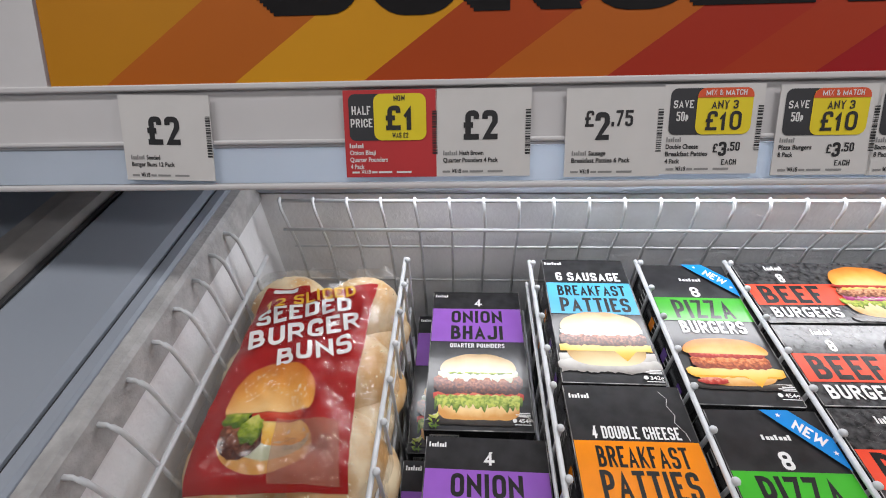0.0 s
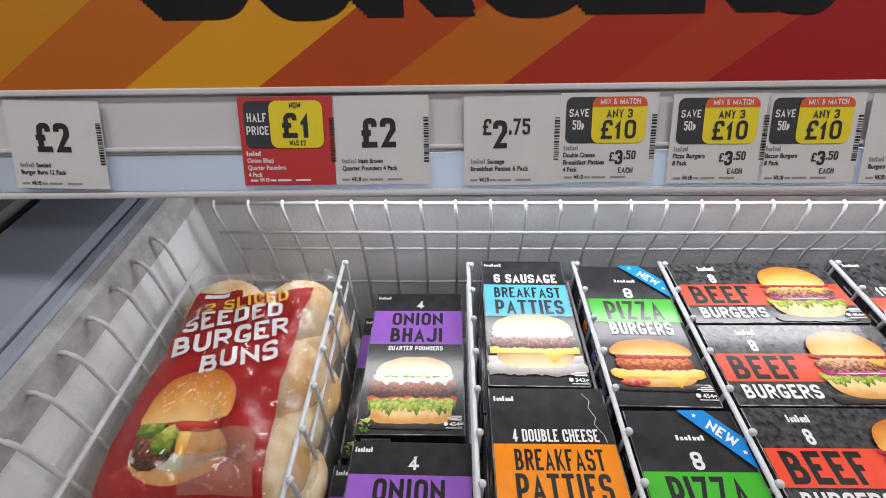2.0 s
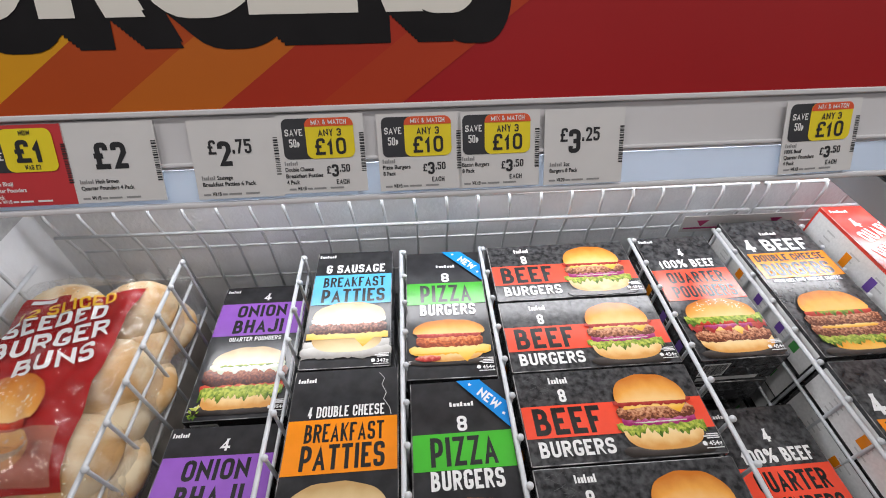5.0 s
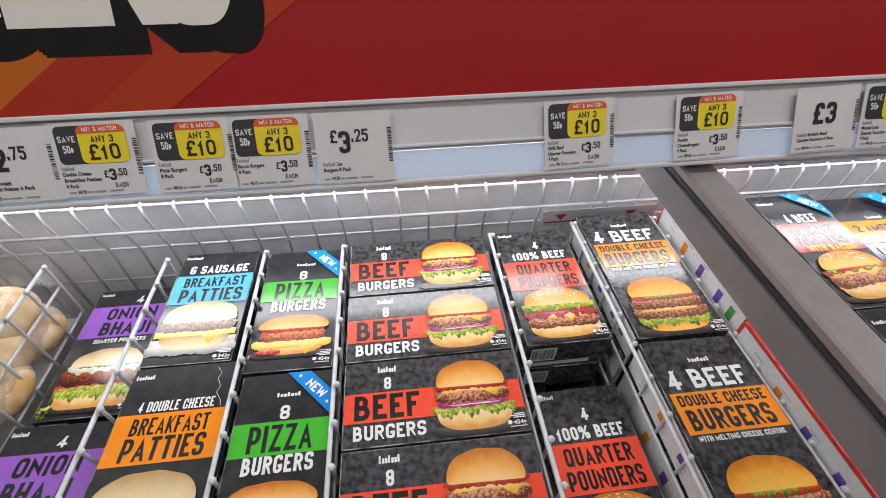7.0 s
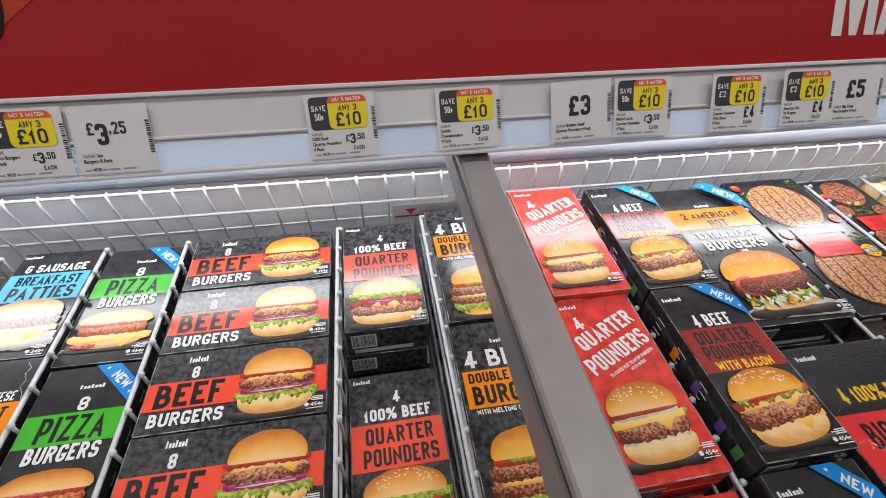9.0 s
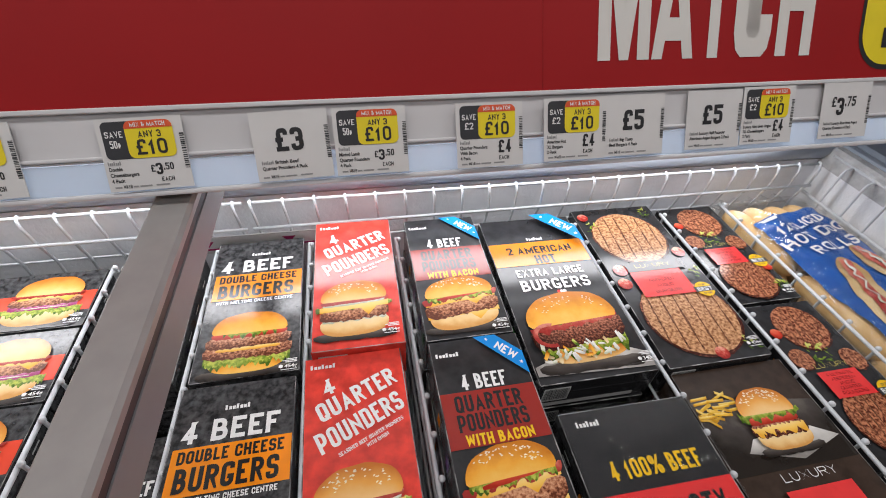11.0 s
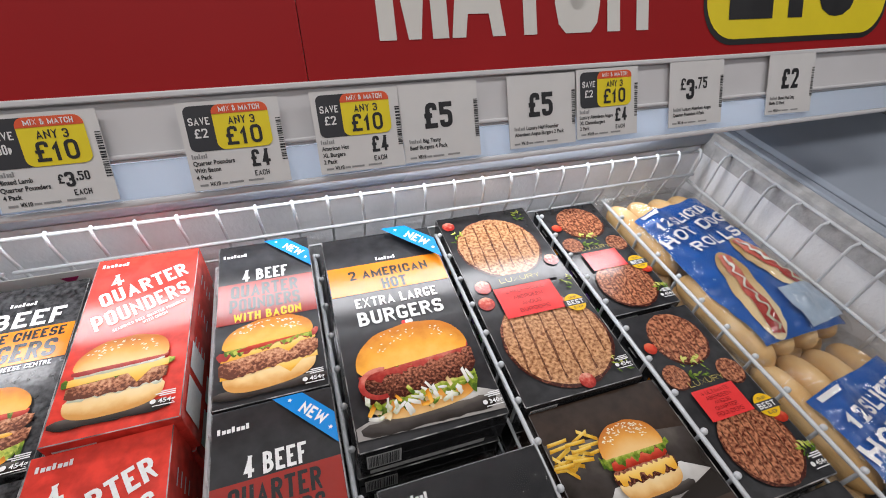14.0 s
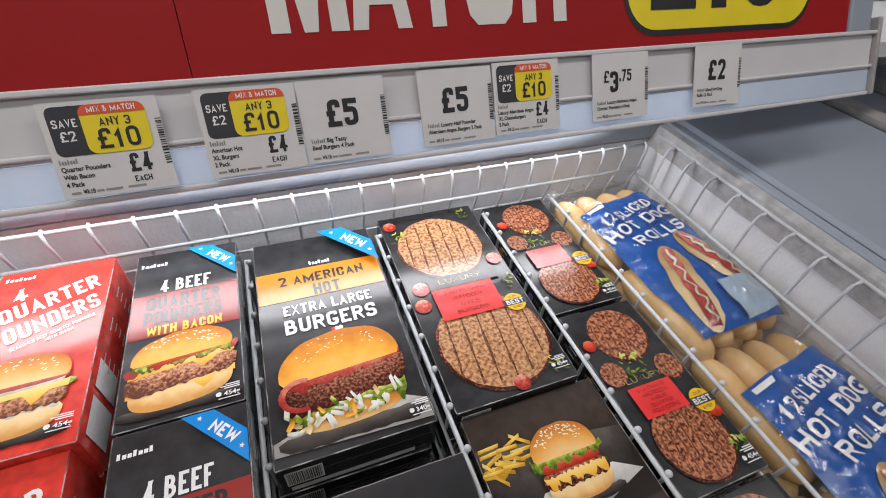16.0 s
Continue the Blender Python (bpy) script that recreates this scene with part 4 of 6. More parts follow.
def burger(p, u, v, w, h, recipe, seed=1, seeds=0, top="bun_top", turn=0.0):
    """A stack of printed fillings from the base bun up."""
    rnd = random.Random(seed)
    pic = p.shape("burger_picture", slab(-0.07, 0.06, 1.02, rnd, 0.01), "board_photo", p.box, u, v, w, h, turn)
    tagged(pic, "printed burger photograph")
    p.shape("filling", slab(0.12, 0.72, 0.80, rnd, 0.01), "patty_dark", pic, u, v, w, h, turn)
    for name, m, kind, y0, y1, ww, *rest in recipe:
        tilt = rest[0] if rest else 0.0
        if kind == "slab":
            pts = slab(y0, y1, ww, rnd, 0.006, tilt=tilt)
        elif kind == "rough":
            pts = slab(y0, y1, ww, rnd, 0.018, 30, tilt=tilt)
        elif kind == "dome":
            skew = rnd.uniform(-0.05, 0.05)
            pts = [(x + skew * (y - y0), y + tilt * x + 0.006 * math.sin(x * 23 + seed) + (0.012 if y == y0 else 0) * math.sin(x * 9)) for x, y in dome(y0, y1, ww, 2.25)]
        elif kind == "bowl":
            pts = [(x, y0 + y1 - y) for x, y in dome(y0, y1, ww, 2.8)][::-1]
            pts = [(x, y + tilt * x) for x, y in pts]
        elif kind == "ruffle":
            pts = ruffle(y0, y1, ww, rnd, tilt=tilt)
        elif kind == "slice":
            pts = [(-0.5 * ww, y1 - 0.01), (0.5 * ww, y1), (0.5 * ww, y0 + 0.62 * (y1 - y0)), (0.36 * ww, y0), (0.2 * ww, y0 + 0.5 * (y1 - y0)), (-0.1 * ww, y0 + 0.58 * (y1 - y0)), (-0.48 * ww, y0 + 0.42 * (y1 - y0))]
        elif kind == "frill":
            for k in range(2):
                n, d = 60, y1 - y0
                ph = rnd.uniform(0, 6)
                hi = [((i / n - 0.5) * ww * (1 - 0.06 * k), y1 + 0.10 * d * math.sin(i * 0.5 + ph) + rnd.uniform(-0.1, 0.1) * d) for i in range(n + 1)]
                lo = [((i / n - 0.5) * ww * (1 - 0.06 * k), y0 + d * (0.25 * k - 0.25 + 0.34 * math.sin(i * 0.37 + ph) + 0.22 * math.sin(i * 1.3 + 2 * ph) + rnd.uniform(-0.22, 0.22))) for i in range(n, -1, -1)]
                p.shape(name, [(x, y + tilt * x) for x, y in hi + lo], m if k else "lettuce", pic, u, v, w, h, turn)
            continue
        elif kind == "drape":
            pts = drape(y0, y1, ww, rnd, tilt=tilt)
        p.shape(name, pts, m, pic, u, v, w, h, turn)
    if seeds:
        z = p.up()
        bm = bmesh.new()
        x0, yy0 = p.xy(u, v)
        c, s = math.cos(radians(turn)), math.sin(radians(turn))
        dy0, dy1, dw = next((r[3], r[4], r[5]) for r in recipe if r[2] == "dome")
        for _ in range(seeds):
            a, r = rnd.uniform(0.12, 0.88) * math.pi, rnd.uniform(0.3, 0.93) ** 0.5
            qx, qy = -0.46 * dw * r * math.cos(a) * w * p.W, (dy0 + (dy1 - dy0) * (0.18 + 0.78 * r * math.sin(a))) * h * p.L
            bx, by = x0 + c * qx - s * qy, yy0 + s * qx + c * qy
            t, q = rnd.uniform(-0.8, 0.8), 0.00075 + rnd.uniform(0, 0.0003)
            poly_bm([(bx + 1.6 * q * math.cos(t), by + 1.6 * q * math.sin(t)), (bx - q * 0.7 * math.sin(t), by + q * 0.7 * math.cos(t)), (bx - 1.6 * q * math.cos(t), by - 1.6 * q * math.sin(t)), (bx + q * 0.7 * math.sin(t), by - q * 0.7 * math.cos(t))], z, bm)
        part("seed_scatter", bm, M["seed"], pic)
    return pic


def grid_bm(nu, nv, f):
    bm = bmesh.new()
    rows = [[bm.verts.new(f(i / nu, j / nv)) for i in range(nu + 1)] for j in range(nv + 1)]
    for j in range(nv):
        for i in range(nu):
            bm.faces.new((rows[j + 1][i], rows[j + 1][i + 1], rows[j][i + 1], rows[j][i]))
    return bm


def carton(name, W, L, H, m, label):
    """A folded card packet, its back left foot at the origin, with end flap, barcode and printed sides."""
    b = thing(name, pose(0, 0, 0), label, "food box", "")
    part("carton", box_bm(0, W, -L, 0, 0, H, 0.0009, 2), M[m], b)
    for x0, x1 in ((0.0, 0.0009), (W - 0.0009, W)):
        part("worn_fold", rect_bm(x0, x1, -L + 0.001, -0.001, H + 0.00012), M["fold"], b)
    part("worn_fold", rect_bm(0.001, W - 0.001, -L, -L + 0.0010, H + 0.00012), M["fold"], b)
    # end flap joints and barcode on the near end
    part("flap", box_bm(0.002, W - 0.002, -L - 0.0006, -L - 0.0001, 0.003, H * 0.62, 0.0002, 1), M[m], b)
    bc = bmesh.new()
    rnd = random.Random(len(name) * 7 + int(W * 9999))
    def front(x0, x1, z0, z1, y=-L - 0.0012):
        bc.faces.new([bc.verts.new(q) for q in ((x0, y, z0), (x1, y, z0), (x1, y, z1), (x0, y, z1))])
    front(0.006, 0.036, H * 0.30, H * 0.86, -L - 0.0009)
    part("barcode_panel", bc, M["ink_white"], b)
    bc = bmesh.new()
    x = 0.0075
    while x < 0.0345:
        t = rnd.choice((0.0004, 0.0007, 0.0011))
        front(x, x + t, H * 0.36, H * 0.82)
        x += t + rnd.choice((0.0005, 0.0008))
    part("barcode", bc, M["ink"], b)
    bc = bmesh.new()
    front(0.008, W - 0.02, H * 0.08, H * 0.24)
    part("fine_print_panel", bc, M["ink_grey"], b)
    return b


def side_print(b, W, L, H, pale, left=True):
    """Cooking notes on both long sides: text bars and coloured pictograms."""
    for X, s in ((-0.0006, -1), (W + 0.0006, 1)):
        def quad(bm, y0, y1, z0, z1, dx=0.0):
            bm.faces.new([bm.verts.new(q) for q in ((X + s * dx, y0, z0), (X + s * dx, y1, z0), (X + s * dx, y1, z1), (X + s * dx, y0, z1))])
        white = pale and left and s < 0
        if white:
            bm = bmesh.new()
            quad(bm, -L + 0.004, -0.004, 0.003, H - 0.004)
            part("side_panel", bm, M["ink_white"], b)
        elif pale and s > 0:
            for y0, y1 in ((-L * 0.95, -L * 0.78), (-L * 0.74, -L * 0.60)):
                bm = bmesh.new()
                quad(bm, y0, y1, H * 0.2, H * 0.85, 0.0002)
                part("side_panel", bm, M["ink_white"], b)
        elif pale:
            # the name again, in white along the side
            for txt, tx, tz, wd in (("4 QUARTER", 0.058, 0.53, 0.092), ("POUNDERS", 0.062, 0.12, 0.094)):
                bm = text_bm(txt, tx, 0.0, H * 0.34, wd, "c", 0.0009, 0.04)
                for v in bm.verts:
                    v.co = Vector((X - v.co.z, -v.co.x, H * tz + v.co.y))
                part("side_lettering", bm, M["ink_white"], b)
        bars = bmesh.new()
        rnd = random.Random(3)
        y = -0.03 if white or not pale or s > 0 else -0.125
        while y > -L + 0.05:
            for r in range(4):
                quad(bars, y - rnd.uniform(0.010, 0.017), y, H * (0.2 + 0.17 * r), H * (0.2 + 0.17 * r) + 0.002, 0.0003)
            y -= 0.042
        part("side_note", bars, M["ink_grey"], b)
        for k, (yy, c) in enumerate(((-0.068, "ink_orange"), (-0.110, "ink_violet"), (-0.152, "ink_violet"), (-0.178, "ink_leaf_green"))):
            if yy - 0.02 < -L or s > 0:
                continue
            bm = bmesh.new()
            quad(bm, yy - 0.010, yy, H * 0.34, H * 0.68, 0.0004)
            part("pictogram", bm, M[c], b)


CLASSIC = [("bun", "bun_bot", "bowl", 0.0, 0.31, 0.88), ("lettuce", "frill", "frill", 0.24, 0.34, 0.98), ("onion", "onion", "rough", 0.31, 0.42, 0.84), ("onion", "sauce", "slab", 0.335, 0.35, 0.62), ("patty", "patty", "rough", 0.38, 0.55, 0.90), ("cheese", "cheese", "slice", 0.44, 0.62, 0.74), ("tomato", "bacon", "rough", 0.56, 0.66, 0.92), ("bun", "bun_top", "dome", 0.61, 1.0, 0.84)]


def onion_box(W=0.112, L=0.192, H=0.045):
    b = carton("burger_box", W, L, H, "card_black", "black card box with purple band and burger photo")
    p = Print(b, W, L, H)
    p.brand(0.03, 0.03)
    p.text("4", 0.52, 0.133, 0.062, 0.09)
    p.band(0.157, 0.425, "ink_purple")
    p.text("ONION", 0.5, 0.276, 0.102, 0.56, "ink_worn")
    p.text("BHAJI", 0.5, 0.408, 0.108, 0.56, "ink_worn")
    p.text("QUARTER POUNDERS", 0.5, 0.472, 0.032, 0.57)
    p.shape("board", [(-0.5, 0.0), (-0.42, 0.12), (0.42, 0.14), (0.5, 0.04), (0.5, 0.0)], "paper_photo", b, 0.5, 0.945, 0.98, 0.30)
    burger(p, 0.5, 0.94, 0.88, 0.415, [("bun", "bun_bot", "slab", 0.0, 0.27, 0.86), ("tomato", "tomato", "slab", 0.25, 0.40, 0.98), ("lettuce", "frill", "frill", 0.21, 0.34, 0.94), ("patty", "patty_red", "rough", 0.37, 0.66, 0.99), ("sauce", "sauce", "rough", 0.60, 0.74, 0.90), ("sauce", "sauce", "ruffle", 0.53, 0.70, 0.80), ("lettuce", "lettuce", "rough", 0.67, 0.70, 0.78), ("bun", "bun_pale", "dome", 0.69, 1.0, 0.86)], 11)
    herbs(p, 0.09, 0.95, 3, 9, 0.06)
    p.weight()
    side_print(b, W, L, H, False)
    return b


MUFFIN = [("paper", "paper_photo", "rough", -0.08, 0.12, 1.08), ("muffin", "bun_pale", "bowl", 0.02, 0.36, 0.84), ("cheese", "cheese", "slab", 0.30, 0.40, 0.96), ("cheese", "cheese", "drape", 0.10, 0.40, 0.98), ("patty", "patty_dark", "rough", 0.37, 0.58, 0.95), ("egg", "egg", "rough", 0.55, 0.68, 0.92), ("muffin", "bun_pale", "dome", 0.63, 1.0, 0.90)]


def sausage_box(W=0.097, L=0.174, H=0.045):
    b = carton("burger_box", W, L, H, "card_black", "black card box with sky-blue band and muffin photo")
    p = Print(b, W, L, H)
    p.brand(0.03, 0.035, 0.22)
    p.text("6 SAUSAGE", 0.52, 0.216, 0.080, 0.76)
    p.band(0.236, 0.507, "ink_sky")
    p.text("BREAKFAST", 0.52, 0.352, 0.092, 0.78, "ink_worn")
    p.text("PATTIES", 0.52, 0.490, 0.118, 0.78, "ink_worn")
    p.shape("paper", [(-0.5, 0.0), (-0.2, 0.10), (0.2, -0.02), (0.5, 0.12), (0.5, 0.34), (-0.5, 0.32)], "paper_photo", b, 0.5, 0.935, 0.97, 0.40)
    burger(p, 0.5, 0.90, 0.95, 0.40, MUFFIN, 5)
    p.weight("342g", 0.98, 0.975)
    side_print(b, W, L, H, False)
    return b


def double_breakfast_box(W=0.106, L=0.200, H=0.045):
    b = carton("burger_box", W, L, H, "card_black", "creased black card box with bright orange band")
    p = Print(b, W, L, H)
    p.brand(0.04, 0.045, 0.18)
    p.text("4 DOUBLE CHEESE", 0.52, 0.258, 0.056, 0.70)
    p.band(0.268, 0.518, "ink_orange")
    p.text("BREAKFAST", 0.52, 0.378, 0.088, 0.70, "ink_worn")
    p.text("PATTIES", 0.52, 0.502, 0.112, 0.72, "ink_worn")
    burger(p, 0.5, 0.965, 0.95, 0.41, MUFFIN, 6)
    crease = bmesh.new()
    pts = [(0.086, -0.006), (0.0915, -0.013), (0.089, -0.020), (0.0935, -0.029), (0.091, -0.036), (0.097, -0.045), (0.0985, -0.052)]
    for (ax, ay), (bx, by) in zip(pts, pts[1:]):
        poly_bm([(ax, ay), (ax + 0.0007, ay), (bx + 0.0005, by), (bx, by)], H + 0.0003, crease)
    part("crease", crease, M["ink_grey"], b, "scuffed white crease")
    side_print(b, W, L, H, False)
    return b


def pizza_box(W=0.095, L=0.183, H=0.045):
    b = carton("burger_box", W, L, H, "card_black", "black card box with green band and blue corner flash")
    p = Print(b, W, L, H)
    p.brand(0.40, 0.125, 0.26)
    p.text("8", 0.51, 0.282, 0.080, 0.10)
    p.band(0.291, 0.470, "ink_green")
    p.text("PIZZA", 0.50, 0.452, 0.142, 0.64, "ink_worn")
    p.text("BURGERS", 0.51, 0.560, 0.088, 0.68)
    p.shape("plate", [(-0.5, 0.0), (0.5, 0.04), (0.5, 0.12), (-0.5, 0.1)], "paper_photo", b, 0.5, 0.905, 0.95, 0.24)
    burger(p, 0.5, 0.895, 0.90, 0.295, [("bun", "bun_bot", "bowl", 0.0, 0.30, 0.84, 0.02), ("cheese", "cheese", "rough", 0.16, 0.36, 1.04), ("cheese", "cheese", "drape", -0.02, 0.36, 0.98), ("patty", "patty_orange", "rough", 0.33, 0.60, 0.86), ("relish", "relish", "rough", 0.56, 0.69, 0.84), ("bun", "bun_top", "dome", 0.65, 1.0, 0.94)], 8)
    p.shape("drip", disc(-0.28, 0.06, 0.16, 0.07, random.Random(4), 0.1), "relish", b, 0.5, 0.89, 0.90, 0.30)
    p.new_flash()
    p.weight()
    side_print(b, W, L, H, False)
    return b


def beef_box(W=0.184, L=0.0925, H=0.06):
    b = carton("burger_box", W, L, H, "card_slate", "wide slate-grey card box with coral band and burger photo")
    p = Print(b, W, L, H)
    p.brand(0.19, 0.075, 0.11, 0.05)
    p.text("8", 0.245, 0.365, 0.15, 0.04)
    p.band(0.397, 0.735, "ink_coral")
    p.text("BEEF", 0.24, 0.708, 0.285, 0.36, "ink_worn")
    p.text("BURGERS", 0.25, 0.925, 0.155, 0.385)
    lines = bmesh.new()
    rnd = random.Random(8)
    zz = p.up()
    for k in range(16):
        a = [(0.008 + 0.030 * rnd.random(), -0.006 - 0.024 * rnd.random())]
        for _ in range(4):
            a.append((a[-1][0] + rnd.uniform(0.001, 0.004), a[-1][1] + rnd.uniform(-0.0025, 0.0025)))
        for (ax, ay), (bx, by) in zip(a, a[1:]):
            poly_bm([(ax, ay), (bx, by), (bx, by + 0.00025), (ax, ay + 0.00025)], zz, lines)
    part("fine_print", lines, M["ink_faint"], b)
    burger(p, 0.715, 0.93, 0.47, 0.82, CLASSIC, 3)
    p.weight(u=0.98, v=0.925)
    side_print(b, W, L, H, False)
    return b


def hundred_box(W=0.100, L=0.190, H=0.045):
    b = carton("burger_box", W, L, H, "card_slate", "slate-grey card box with coral band and burger photo")
    p = Print(b, W, L, H)
    p.brand(0.05, 0.03, 0.2)
    p.text("4", 0.52, 0.195, 0.070, 0.085)
    p.text("100% BEEF", 0.52, 0.300, 0.072, 0.74)
    p.band(0.318, 0.575, "ink_coral")
    p.text("QUARTER", 0.52, 0.437, 0.096, 0.72, "ink_worn")
    p.text("POUNDERS", 0.52, 0.556, 0.096, 0.78, "ink_worn")
    burger(p, 0.52, 0.965, 0.93, 0.385, [("bun", "bun_bot", "bowl", 0.0, 0.28, 0.9), ("patty", "patty", "rough", 0.2, 0.40, 0.94), ("cheese", "cheese", "drape", 0.30, 0.47, 0.5), ("bacon", "bacon", "ruffle", 0.36, 0.56, 0.98), ("onion", "onion", "ruffle", 0.42, 0.52, 0.6), ("tomato", "tomato", "slab", 0.50, 0.58, 0.9), ("lettuce", "frill", "frill", 0.57, 0.68, 0.98), ("bun", "bun_top", "dome", 0.64, 1.0, 0.88)], 17, 40)
    p.weight(u=0.98, v=0.955)
    side_print(b, W, L, H, False)
    return b


def double_box(W=0.108, L=0.212, H=0.045):
    b = carton("burger_box", W, L, H, "card_slate", "slate-grey card box with orange band and burger photo")
    p = Print(b, W, L, H)
    p.brand(0.40, 0.11, 0.22)
    p.text("4 BEEF", 0.48, 0.272, 0.100, 0.80)
    p.band(0.290, 0.487, "ink_orange", 0.04, 1.0)
    p.text("DOUBLE CHEESE", 0.51, 0.357, 0.054, 0.84, "ink_worn")
    p.text("BURGERS", 0.50, 0.472, 0.098, 0.80, "ink_worn")
    p.text("WITH MELTING CHEESE CENTRE", 0.50, 0.520, 0.024, 0.80)
    burger(p, 0.5, 0.975, 0.88, 0.375, [("bun", "bun_crust", "bowl", 0.0, 0.22, 0.8), ("lettuce", "frill", "frill", 0.15, 0.27, 0.92), ("patty", "patty", "rough", 0.22, 0.44, 0.96), ("cheese", "cheese", "slab", 0.35, 0.40, 0.7), ("patty", "patty", "rough", 0.40, 0.60, 0.94), ("tomato", "tomato", "slab", 0.56, 0.66, 0.84), ("lettuce", "lettuce", "ruffle", 0.54, 0.72, 0.6), ("bun", "bun_crust", "dome", 0.64, 1.0, 0.84)], 21)
    p.weight(u=0.98, v=0.985)
    side_print(b, W, L, H, True)
    return b


def red_box(W=0.097, L=0.206, H=0.055):
    b = carton("burger_box", W, L, H, "card_red_box", "glossy red card box with slanted white lettering")
    p = Print(b, W, L, H)
    p.brand(0.06, 0.04, 0.26)
    p.text("4", 0.26, 0.206, 0.082, 0.12, turn=18, bold=0.035)
    p.text("QUARTER", 0.55, 0.268, 0.094, 0.82, turn=23, bold=0.035)
    p.text("POUNDERS", 0.57, 0.406, 0.096, 0.87, turn=23, bold=0.035)
    p.text("SEASONED BEEF QUARTER POUNDERS", 0.63, 0.445, 0.018, 0.66, turn=23, bold=0.015)
    p.text("WITH ONION", 0.68, 0.465, 0.018, 0.22, turn=23, bold=0.015)
    burger(p, 0.47, 0.925, 0.88, 0.375, [("bun", "bun_bot", "bowl", 0.0, 0.28, 0.86, 0.04), ("sauce", "sauce", "ruffle", 0.24, 0.30, 0.80, 0.04), ("patty", "patty", "rough", 0.27, 0.48, 0.88, 0.05), ("lettuce", "lettuce", "ruffle", 0.44, 0.56, 0.99, 0.06), ("cheese", "cheese", "drape", 0.32, 0.57, 0.88, 0.06), ("onion", "sauce", "slab", 0.54, 0.60, 0.8, 0.06), ("tomato", "bacon", "slab", 0.57, 0.65, 0.86, 0.06), ("bun", "bun_top", "dome", 0.62, 1.0, 0.86, 0.05)], 31, 45)
    p.weight(u=0.95, v=0.925)
    side_print(b, W, L, H, True)
    return b


def bacon_box(W=0.096, L=0.203, H=0.05):
    b = carton("burger_box", W, L, H, "card_black", "black card box with maroon band and blue corner flash")
    p = Print(b, W, L, H)
    p.brand(0.05, 0.075, 0.26)
    p.text("4 BEEF", 0.49, 0.292, 0.082, 0.48)
    p.band(0.300, 0.565, "ink_maroon")
    p.text("QUARTER", 0.48, 0.402, 0.084, 0.68, "ink_worn")
    p.text("POUNDERS", 0.48, 0.494, 0.082, 0.70, "ink_worn")
    p.text("WITH BACON", 0.50, 0.560, 0.052, 0.66, "ink_yellow")
    burger(p, 0.5, 0.945, 0.96, 0.375, [("bun", "bun_bot", "bowl", 0.0, 0.30, 0.86, 0.1), ("cheese", "cheese", "drape", 0.12, 0.34, 0.9, 0.08), ("patty", "patty", "rough", 0.25, 0.52, 0.94, 0.14), ("cheese", "cheese", "drape", 0.40, 0.58, 0.90, 0.12), ("bacon", "bacon", "ruffle", 0.5, 0.64, 0.98, 0.14), ("lettuce", "frill", "frill", 0.58, 0.66, 0.84, 0.1), ("tomato", "tomato", "slab", 0.58, 0.64, 0.6, 0.1), ("bun", "bun_crust", "dome", 0.62, 1.0, 0.88, 0.08)], 41, 50)
    p.new_flash(1.0)
    p.weight(u=0.965, v=0.965)
    side_print(b, W, L, H, False)
    return b


